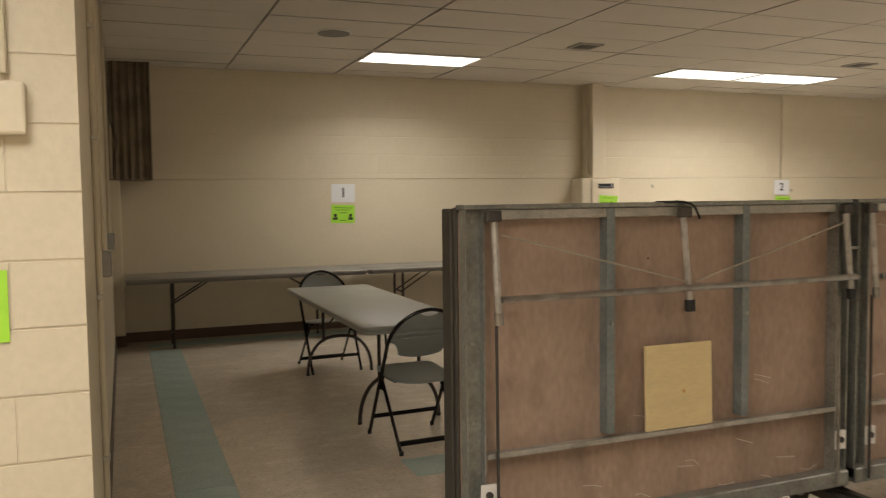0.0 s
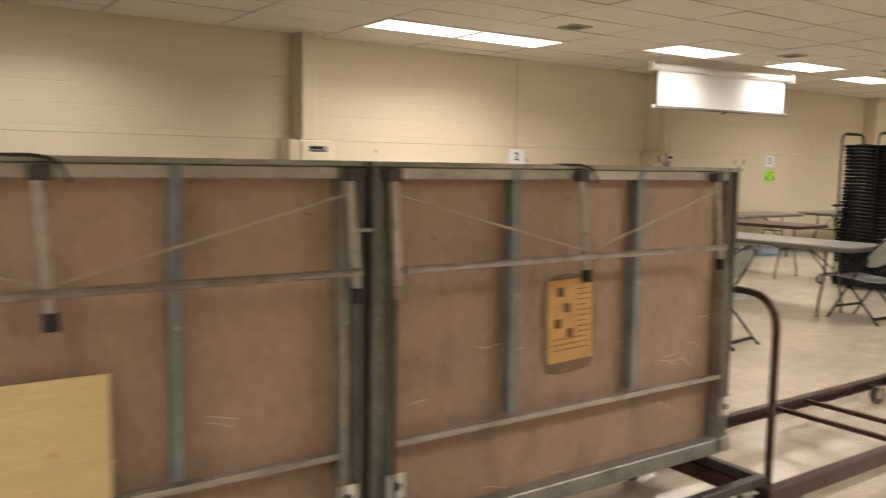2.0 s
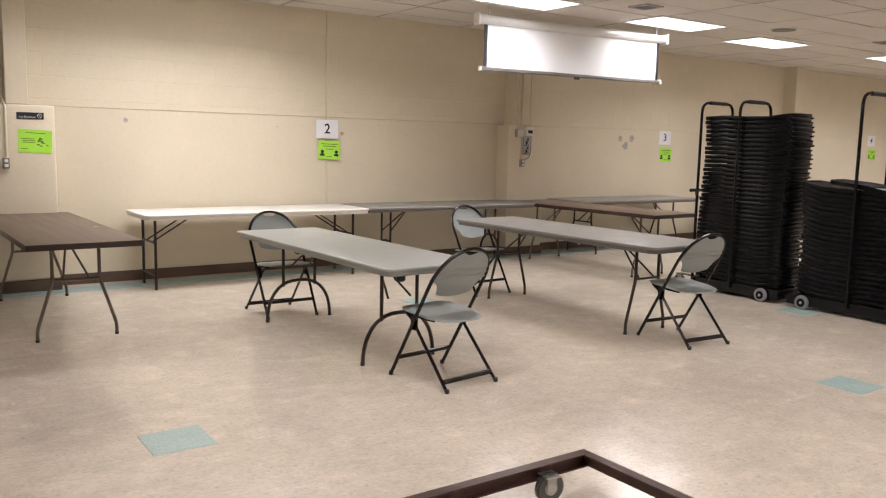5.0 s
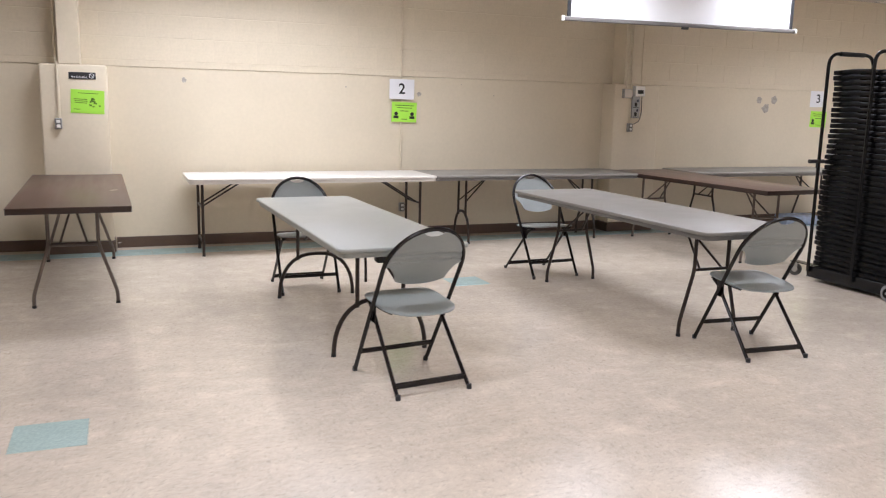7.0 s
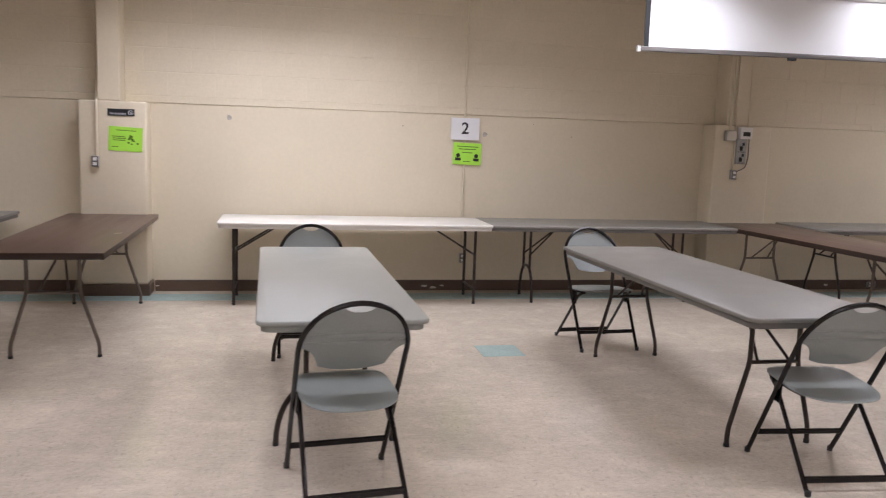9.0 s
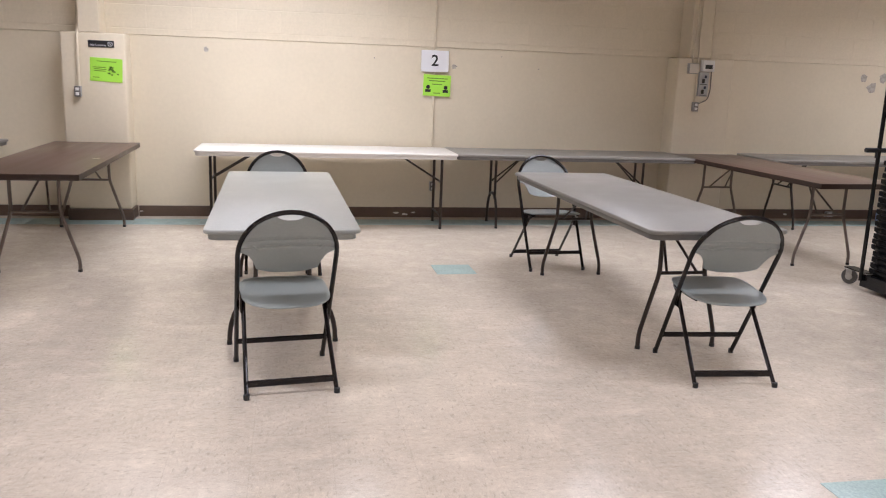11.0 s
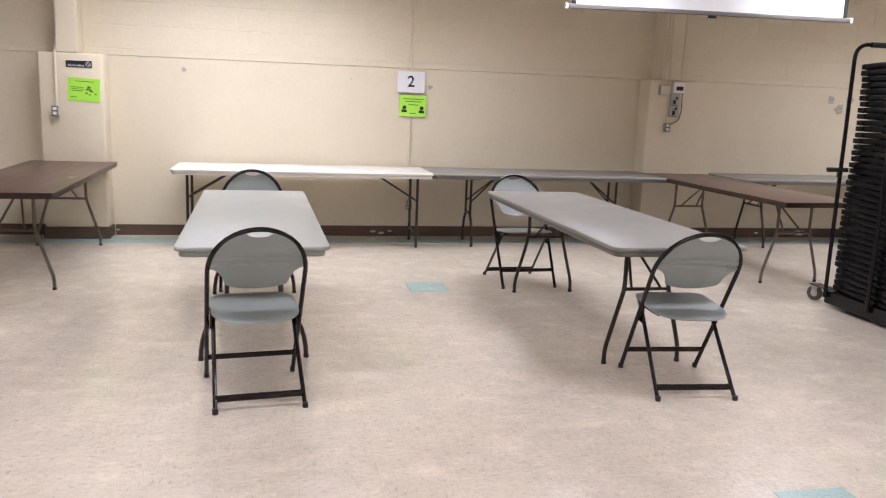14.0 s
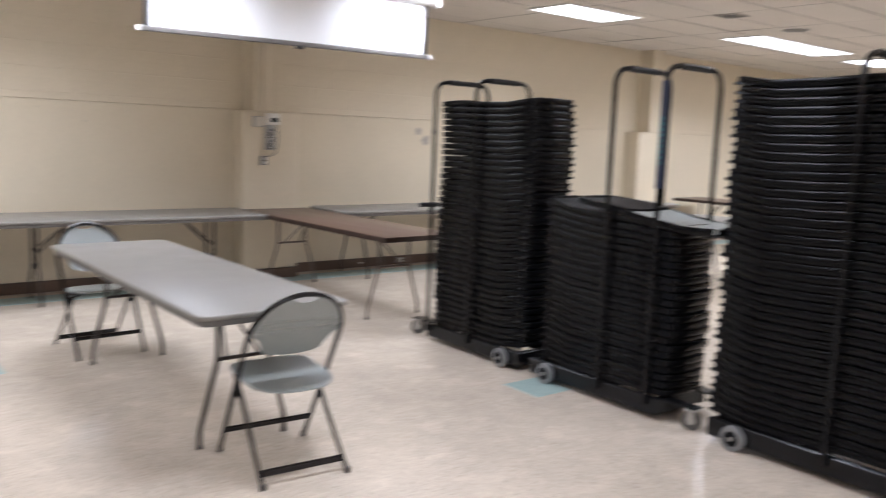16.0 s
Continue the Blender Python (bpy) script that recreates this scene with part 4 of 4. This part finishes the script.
# ---- brown dolly with hoop handle ----
def table_dolly():
    ob = thing("table_dolly", "empty oxblood painted steel table dolly with hoop handle", "dolly")
    X0, X1, Y0, Y1, Z = 5.2, 7.65, 2.53, 3.30, 0.158

    def angle_bar(name, x0, y0, x1, y1, inner):
        bm = box(x0, y0, Z - 0.006, x1, y1, Z, 0.001)
        if y1 - y0 < x1 - x0:
            yy = y0 if inner > 0 else y1 - 0.006
            slab(bm, x0, yy, Z - 0.066, x1, yy + 0.006, Z - 0.0065)
            slab(bm, x0, y0 + 0.0065 if inner > 0 else y1 - 0.036, Z - 0.066, x1, y0 + 0.036 if inner > 0 else y1 - 0.0065, Z - 0.061)
        else:
            xx = x0 if inner > 0 else x1 - 0.006
            slab(bm, xx, y0 - 0.0445, Z - 0.066, xx + 0.006, y1 + 0.0445, Z - 0.0065)
        part(name, bm, M_DOLLY, ob)
    angle_bar("side_rail", X0, Y0, X1, Y0 + 0.05, 1)
    angle_bar("side_rail", X0, Y1 - 0.05, X1, Y1, -1)
    angle_bar("end_rail", X0, Y0 + 0.051, X0 + 0.05, Y1 - 0.051, 1)
    angle_bar("end_rail", X1 - 0.05, Y0 + 0.051, X1, Y1 - 0.051, -1)
    for x in (6.34, 6.62):
        part("cross_bar", box(x - 0.014, Y0 + 0.051, Z - 0.03, x + 0.014, Y1 - 0.051, Z - 0.007, 0.002), M_DOLLY, ob)
    for x in (X0 + 0.22, X1 - 0.25):
        for y in (Y0 + 0.05, Y1 - 0.06):
            caster(ob, x, y, 80, 0.064, M_DARKWHEEL)
    pts = bend([(5.30, 2.61, Z - 0.02), (5.30, 2.61, 0.945), (5.30, 3.22, 0.945), (5.30, 3.22, Z - 0.02)], 0.16, 8)
    smooth(part("hoop_handle", tube(bmesh.new(), pts, 0.017, 12), M_DOLLY, ob, "brown bent pipe handle"))
    return ob


table_dolly()


# ---- projection screen ----
def projection_screen():
    a, b = Vector((10.62, 8.01, 0)), Vector((13.245, 7.785, 0))
    mid, turn = (a + b) / 2, math.degrees(math.atan2(b.y - a.y, b.x - a.x))
    w = (b - a).length / 2
    ob = thing("projection_screen", "pull-down white projection screen hung below the ceiling", "projection screen", pose(mid.x, mid.y, 0, 0, 0, turn))
    part("fabric", box(-w + 0.05, -0.002, 2.285, w - 0.05, 0.002, 2.74), M_SCREEN, ob, "white matte screen fabric")
    bm = tube(bmesh.new(), [(-w - 0.05, 0, 2.785), (w + 0.06, 0, 2.785)], 0.052, 20)
    smooth(part("case", bm, M_CASE, ob, "white rounded roller case"))
    for s in (-1, 1):
        part("end_cap", box(s * (w + 0.055) - 0.012, -0.058, 2.72, s * (w + 0.055) + 0.012, 0.058, 2.85, 0.008), M_TRIM, ob)
        part("edge_band", box(s * (w - 0.062) - 0.02, -0.0035, 2.289, s * (w - 0.062) + 0.02, 0.0035, 2.74), M_BLACKINK, ob, "black side border")
        part("hanger", box(s * (w - 0.1) - 0.012, -0.004, 2.83, s * (w - 0.1) + 0.012, 0.004, CEIL), M_ZINC, ob)
    smooth(part("bottom_bar", box(-w, -0.014, 2.248, w, 0.014, 2.288, 0.008, 3), M_GREYEDGE, ob, "grey metal bottom bar"))
    for s in (-1, 1):
        part("bar_cap", box(s * w - 0.014, -0.018, 2.243, s * w + 0.014, 0.018, 2.293, 0.005), M_TRIM, ob)
    part("pull_loop", box(-0.04, -0.02, 2.225, 0.04, -0.008, 2.25, 0.004), M_BLACKINK, ob)


projection_screen()


# ---- papers and signs ----
def number_sign(digit, x, z, y=NORTH - 0.003):
    ob = thing("number_sign", "white paper sign printed with the number " + digit, "paper sign", pose(x, y, z, 0, 0, 0), "numbered paper signs")
    part("paper", box(-0.14, -0.0012, -0.105, 0.14, 0, 0.105), M_PAPER, ob)
    letters("digit", digit, 0.155, M_BLACKINK, ob, pose(0, -0.0025, 0, 90, 0, 0), 0.0022)


def green_notice(x, z, y=NORTH - 0.003, tilt=1.5):
    ob = thing("green_notice", "lime green printed paper notice taped to the wall", "notice", pose(x, y, z, 0, tilt, 0), "green notices")
    part("paper", box(-0.14, -0.0012, -0.105, 0.14, 0, 0.105), M_GREEN, ob)
    return ob


def sign_notice(x, z, y=NORTH - 0.003):
    ob = green_notice(x, z, y)
    for zz, w in ((0.07, 0.105), (0.045, 0.085), (0.012, 0.05), (-0.075, 0.035)):
        part("text_line", box(-w, -0.0022, zz - 0.004, w, -0.0013, zz + 0.004), M_GREENINK, ob)
    for s in (-1, 1):
        bm = disc(bmesh.new(), (s * 0.09, -0.0018, -0.018), 0.02, 0.001, "y", 16)
        slab(bm, s * 0.09 - 0.028, -0.0022, -0.068, s * 0.09 + 0.028, -0.0013, -0.04)
        part("printed_mark", bm, M_BLACKINK, ob, "black round printed mark")


number_sign("1", 3.006, 1.563), sign_notice(3.0, 1.323)
number_sign("2", 9.507, 1.592, NORTH - 0.023), sign_notice(9.535, 1.352, NORTH - 0.022)
number_sign("3", 15.37, 1.625), sign_notice(15.4, 1.36)
number_sign("4", 21.55, 1.70), sign_notice(21.6, 1.43)

ob = green_notice(6.428, 1.393, 9.187, 2.5)
for zz, x0, x1 in ((0.075, -0.08, 0.085), (0.02, -0.115, -0.005), (0.004, -0.105, 0.0), (-0.012, -0.105, -0.005), (-0.07, -0.115, -0.06)):
    part("text_line", box(x0, -0.0022, zz - 0.003, x1, -0.0013, zz + 0.003), M_GREENINK, ob)
rng = random.Random(8)
bm = bmesh.new()
for k in range(16):
    cx, cz = rng.uniform(0.02, 0.10), rng.uniform(-0.05, 0.03)
    slab(bm, cx - 0.008, -0.0022, cz - 0.006, cx + 0.008, -0.0013, cz + 0.006)
part("printed_patch", bm, M_GREENINK, ob)

ob = thing("no_smoking_sign", "small black no smoking plaque on the pier", "sign", pose(6.394, 9.186, 1.623))
part("plaque", box(-0.112, -0.003, -0.03, 0.112, 0, 0.03, 0.001), M_BLACKINK, ob)
letters("words", "No Smoking", 0.027, M_PAPER, ob, pose(-0.026, -0.004, -0.012, 90, 0, 0))
bm = tube(bmesh.new(), [(0.078 + 0.019 * math.cos(a), -0.004, 0.019 * math.sin(a)) for a in (2 * math.pi * k / 18 for k in range(18))], 0.0022, 6, closed=True)
tube(bm, [(0.066, -0.004, 0.013), (0.09, -0.004, -0.013)], 0.002, 6)
part("symbol", bm, M_PAPER, ob, "white barred ring")

ob = green_notice(0.165, 1.19, RETURN - 0.004, 0)


# ---- conduits, switches and outlets ----
def conduit(pts, r=0.009, material=None, label="painted electrical conduit on the wall"):
    ob = thing("conduit", label, "conduit", kind="structure")
    smooth(part("pipe", tube(bmesh.new(), bend(pts, 0.03), r, 8), material or M_WALL, ob))
    return ob


def outlet(x, y, z, axis="y", w=0.058, h=0.095, label="grey duplex outlet box on the wall", depth=0.045):
    ob = thing("wall_outlet", label, "outlet", pose(x, y, z, 0, 0, 0 if axis == "y" else 90), "wall outlets")
    part("box", box(-w / 2, -depth, -h / 2, w / 2, 0, h / 2, 0.004), M_STEELBOX, ob)
    part("cover", box(-w / 2 + 0.004, -depth - 0.003, -h / 2 + 0.004, w / 2 - 0.004, -depth - 0.0005, h / 2 - 0.004, 0.001), M_GRILLE, ob)
    for s in (-1, 1):
        part("socket", box(-w * 0.27, -depth - 0.0055, s * h * 0.22 - h * 0.14, w * 0.27, -depth - 0.0032, s * h * 0.22 + h * 0.14, 0.0008), M_TRIM, ob)
    return ob


conduit([(6.175, 9.29, CEIL), (6.175, 9.29, 1.80), (6.19, 9.178, 1.70), (6.19, 9.178, 1.24)], 0.012)
outlet(6.18, 9.189, 1.195)
conduit([(9.507, NORTH - 0.01, CEIL), (9.507, NORTH - 0.01, 0.36)], 0.010)
outlet(9.52, NORTH - 0.001, 0.33, label="outlet box low on the wall below a conduit")
conduit([(12.195, 9.181, CEIL), (12.185, 9.181, 1.95), (12.172, 9.178, 1.80), (12.172, 9.178, 1.66)], 0.011)
conduit([(12.232, 9.181, CEIL), (12.228, 9.181, 1.89), (12.235, 9.178, 1.74), (12.235, 9.178, 1.27)], 0.010, M_WALL, "cream painted conduit running down the pier")
conduit([(12.39, 9.18, 1.62), (12.395, 9.18, 1.40), (12.37, 9.18, 1.30), (12.27, 9.18, 1.255)], 0.005, M_GRILLE, "thin grey cable looping down beside the switches")
ob = thing("switch_box", "grey wall switch box on the pier", "switch box", pose(12.172, 9.189, 1.615))
part("box", box(-0.055, -0.05, -0.052, 0.055, 0, 0.052, 0.004), M_STEELBOX, ob)
part("cover", box(-0.05, -0.054, -0.047, 0.05, -0.051, 0.047, 0.001), M_PLATE, ob)
ob = thing("control_box", "white control box with a dark slot on the pier", "control box", pose(12.325, 9.189, 1.645))
part("body", box(-0.065, -0.07, -0.058, 0.065, 0, 0.058, 0.005), M_TRIM, ob)
part("slot", box(-0.04, -0.0725, -0.03, 0.04, -0.0705, 0.012), M_DARKGAP, ob)
ob = thing("switch_strip", "tall grey plate with two key switches", "switch plate", pose(12.303, 9.189, 1.46))
part("plate", box(-0.055, -0.03, -0.125, 0.055, 0, 0.125, 0.004), M_STEELBOX, ob)
for z in (-0.06, 0.05):
    part("switch", box(-0.022, -0.045, z - 0.04, 0.006, -0.031, z + 0.005, 0.004), M_DARKGAP, ob)
    part("mark", box(0.004, -0.034, z + 0.012, 0.03, -0.0305, z + 0.04, 0.002), M_BLUEMARK, ob, "blue printed mark")
    part("mark", box(-0.04, -0.034, z - 0.055, 0.035, -0.0305, z - 0.049), M_DARKGAP, ob, "dark dividing line")
outlet(12.235, 9.189, 1.227, label="small white outlet below the switch strip")

conduit([(12.37, 9.181, CEIL), (12.37, 9.181, 1.705)], 0.006, M_WALL, "thin cream cable running down the pier")
conduit([(WEST + 0.012, 3.88, CEIL), (WEST + 0.012, 3.88, 0.02)], 0.013)
for z in (2.2, 1.75, 1.1, 0.42):
    ob = thing("conduit_clamp", "small metal strap holding the conduit", "clamp", kind="structure")
    part("strap", box(WEST + 0.0005, 3.84, z - 0.009, WEST + 0.029, 3.92, z + 0.009, 0.003), M_PLATE, ob)
conduit([(WEST + 0.012, 4.62, CEIL), (WEST + 0.012, 4.62, 1.55), (WEST + 0.012, 4.79, 1.40), (WEST + 0.012, 4.79, 1.24)], 0.010)
outlet(WEST + 0.001, 4.82, 1.17, "x", 0.14, 0.13, "double outlet box on the side wall")
conduit([(WEST + 0.012, 6.75, CEIL), (WEST + 0.012, 6.75, 1.25)], 0.011)
outlet(WEST + 0.001, 6.75, 1.2, "x", 0.08, 0.12, "small outlet box on the side wall")
conduit([(0.318, RETURN - 0.014, CEIL), (0.318, RETURN - 0.014, 1.86)], 0.013)
ob = thing("junction_box", "cream painted junction box below a conduit", "junction box", pose(0.28, RETURN - 0.001, 1.76))
part("box", box(-0.095, -0.045, -0.075, 0.095, 0, 0.075, 0.008, 2), M_WALL, ob)

# corrugated brown cover high in the corner
ob = thing("corrugated_cover", "brown corrugated metal cover high in the wall corner", "cover panel", pose(0, 0, 0))
bm = bmesh.new()
prof = []
for k in range(33):
    x = 0.502 + 0.42 * k / 32
    prof.append((x, 9.2 - 0.028 * (0.5 + 0.5 * math.cos(k * math.pi / 2.9))))
a = [bm.verts.new((x, y, 1.728)) for x, y in prof]
b = [bm.verts.new((x, y, 2.915)) for x, y in prof]
c = [bm.verts.new((x, y + 0.02, 1.728)) for x, y in prof]
d = [bm.verts.new((x, y + 0.02, 2.915)) for x, y in prof]
for k in range(32):
    bm.faces.new((a[k], a[k + 1], b[k + 1], b[k]))
    bm.faces.new((c[k], d[k], d[k + 1], c[k + 1]))
    bm.faces.new((a[k], c[k], c[k + 1], a[k + 1]))
    bm.faces.new((b[k], b[k + 1], d[k + 1], d[k]))
smooth(part("corrugated_sheet", bm, M_LOUVER, ob), 40)
part("edge_strip", box(0.912, 9.165, 1.715, 0.925, NORTH, 2.917, 0.002), M_LOUVER, ob)
part("sill", box(0.502, 9.165, 1.712, 0.911, NORTH, 1.727, 0.002), M_LOUVER, ob)
bm = tube(bmesh.new(), bend([(0.54, 9.15, 2.9), (0.535, 9.15, 2.3), (0.60, 9.15, 2.1), (0.56, 9.15, 1.95), (0.545, 9.15, 1.74)], 0.05), 0.006, 6)
smooth(part("loose_cable", bm, M_RUBBER, ob))

# flaked spots on the wall
rng = random.Random(12)
for x, z, s in ((7.286, 1.616, 0.028), (9.711, 1.548, 0.028), (14.37, 1.59, 0.05), (14.49, 1.49, 0.065), (14.615, 1.60, 0.055), (8.9, 1.60, 0.008), (10.2, 1.66, 0.007), (10.6, 1.55, 0.007)):
    pts = [(s * (0.6 + 0.55 * rng.random()) * math.cos(a), s * (0.6 + 0.55 * rng.random()) * math.sin(a)) for a in (2 * math.pi * k / 14 for k in range(14))]
    bm = outline_plate(bmesh.new(), pts, 0, 0.0012)
    ob = part("flaked_spot", bm, M_PATCH, None)
    ob.matrix_basis = pose(x, NORTH - 0.0006, z, 90, 0, 0)
    tagged(ob, "small flaked patch in the wall paint", "wall damage", kind="structure")

# worn spots on the baseboard, a scrap of paper, a box for plastic glints
rng = random.Random(5)
for x, z, s in ((9.15, 0.045, 0.02), (9.24, 0.03, 0.024), (9.33, 0.05, 0.016), (6.64, 0.05, 0.012), (13.6, 0.05, 0.02)):
    pts = [(s * 1.6 * (0.6 + 0.5 * rng.random()) * math.cos(a), s * 0.6 * (0.6 + 0.5 * rng.random()) * math.sin(a)) for a in (2 * math.pi * q / 12 for q in range(12))]
    ob = part("chipped_spot", outline_plate(bmesh.new(), pts, 0, 0.0015), M_PLATE, None)
    ob.matrix_basis = pose(x, NORTH - 0.0115, z, 90, 0, 0)
    tagged(ob, "pale chip worn into the brown baseboard", "wall damage", kind="structure")
ob = thing("paper_scrap", "small white paper scrap lying on the walnut table", "paper", pose(6.62, 7.76, 0.7355, 0, 0, 25))
part("sheet", box(-0.026, -0.011, 0, 0.026, 0.011, 0.0012), M_PLATE, ob)
# outlet-shaped box added in place of white glints on plastic wrap
outlet(14.15, NORTH - 0.013, 0.055, "y", 0.11, 0.06, "low box under a table standing for white glints of plastic", 0.02)

# bundle under the brown table; its pale blue paints in a reflected glint
ob = thing("plastic_bundle", "plastic wrapped bundle on the floor under a table, coloured as a blue glint", "bundle", pose(14.9, 9.15, 0))
bm = box(-0.28, -0.12, 0.0, 0.28, 0.12, 0.13, 0.03, 3)
bmesh.ops.subdivide_edges(bm, edges=bm.edges, cuts=2)
for v in bm.verts:
    v.co += Vector((0, 0, 0.05 * noise.noise(v.co * 7))) if v.co.z > 0.02 else Vector()
smooth(part("wrap", bm, M_BLUEGLINT, ob))


# ---- pieces: teal floor tiles and wall blocks ----
tile_me = bpy.data.meshes.new("floor_tile")
tile_me.from_pydata([(-.1515, -.1515, 0), (.1515, -.1515, 0), (.1515, .1515, 0), (-.1515, .1515, 0), (-.15, -.15, .0025), (.15, -.15, .0025), (.15, .15, .0025), (-.15, .15, .0025)],
                    [], [(4, 5, 6, 7), (0, 1, 5, 4), (1, 2, 6, 5), (2, 3, 7, 6), (3, 0, 4, 7)])
tile_me.materials.append(M_TEAL)


def teal(x, y):
    t = new("floor_tile", tile_me)
    t.parent, t.location = floor, (x, y, 0.0006)


for p in ((9.30, 7.09), (6.335, 4.72), (7.74, 2.57), (10.17, 3.49), (12.1, 5.03), (2.2, 4.43)):
    teal(*p)
for k in range(27):
    teal(0.975, 8.65 - 0.305 * k)
for k in range(78):
    teal(0.975 + 0.305 * k, 9.12)


def block_mesh(name, w, h):
    """A painted block face with a chamfered edge; it faces -y."""
    c = 0.003
    ring = [(0, 0), (w, 0), (w, h), (0, h)]
    inner = [(c, c), (w - c, c), (w - c, h - c), (c, h - c)]
    vs = [(u, 0.0, v) for u, v in ring] + [(u, -0.0155, v) for u, v in inner]
    fs = [(4, 5, 6, 7), (0, 1, 5, 4), (1, 2, 6, 5), (2, 3, 7, 6), (3, 0, 4, 7)]
    me = bpy.data.meshes.new(name)
    me.from_pydata(vs, [], fs)
    me.materials.append(M_BLOCK)
    return me


long_block = block_mesh("block", 0.404, 0.198)
half_block = block_mesh("block", 0.200, 0.198)
# painted block courses of the upper part of the long wall, over a thin levelling course
def wall_block(w, h, e, depth=0.0022):
    c = 0.0035
    vs = [(u, 0.0, q) for u, q in ((0, 0), (w, 0), (w, h), (0, h))] + [(u, -depth, q) for u, q in ((e, c), (w - e, c), (w - e, h - c), (e, h - c))]
    return vs, [(4, 5, 6, 7), (0, 1, 5, 4), (1, 2, 6, 5), (2, 3, 7, 6), (3, 0, 4, 7)]


BLOCK_L, BLOCK_H, FAR = 0.4135, 0.2155, 18.4
block_data, far_verts, far_faces = {}, [], []
rng = random.Random(21)
for course in range(7):
    z0 = 1.7285 if course == 0 else 1.789 + BLOCK_H * (course - 1)
    z1 = 1.7865 if course == 0 else min(z0 + BLOCK_H - 0.0022, CEIL)
    step = BLOCK_L * 3 if course == 0 else BLOCK_L
    lift = rng.uniform(-0.0005, 0.0005)
    x = 13.366 - step * 32 + (step / 2 if course % 2 == 0 else 0.0)
    while x < EAST - 0.02:
        x0, x1 = max(x, WEST + 0.001), min(x + step - (0.0001 if x < 12.4 else 0.0014), EAST - 0.001)
        if x1 - x0 > 0.03:
            key = (round(x1 - x0, 3), round(z1 - z0, 3), x < 12.4)
            vs, fs = wall_block(x1 - x0, z1 - z0, 0.0002 if x < 12.4 else 0.0011)
            if x0 < FAR:
                if key not in block_data:
                    block_data[key] = bpy.data.meshes.new("block")
                    block_data[key].from_pydata(vs, [], fs)
                    block_data[key].materials.append(M_BLOCK)
                b = new("block", block_data[key])
                b.parent, b.location = wall_north, (x0, NORTH + 0.0053 + lift, z0)
            else:
                k = len(far_verts)
                far_verts += [(u + x0, q + NORTH + 0.0053 + lift, r + z0) for u, q, r in vs]
                far_faces += [tuple(i + k for i in f) for f in fs]
        x += step
me = bpy.data.meshes.new("far_blocks")
me.from_pydata(far_verts, [], far_faces)
me.materials.append(M_BLOCK)
far = tagged(new("far_blocks", me), kind="stuff")
far.parent = wall_north
# the end of the block wall beside the entry
for course in range(14):
    z = 0.12 + 0.2 * course
    for k in range(6):
        if course % 2 and k == 0:
            b = new("block", half_block)
            b.location = (WEST - 0.198, RETURN + 0.0179, z)
        else:
            b = new("block", long_block)
            b.location = (WEST - (0.198 if course % 2 else 0.402) - 0.406 * k, RETURN + 0.0179, z)
        b.parent = wall_return
structure("wall_end", box(WEST - 0.2208, RETURN + 0.0062, 0, WEST - 0.0005, RETURN + 0.0199, CEIL + 0.05), M_JOINT, "mortar behind the end blocks")
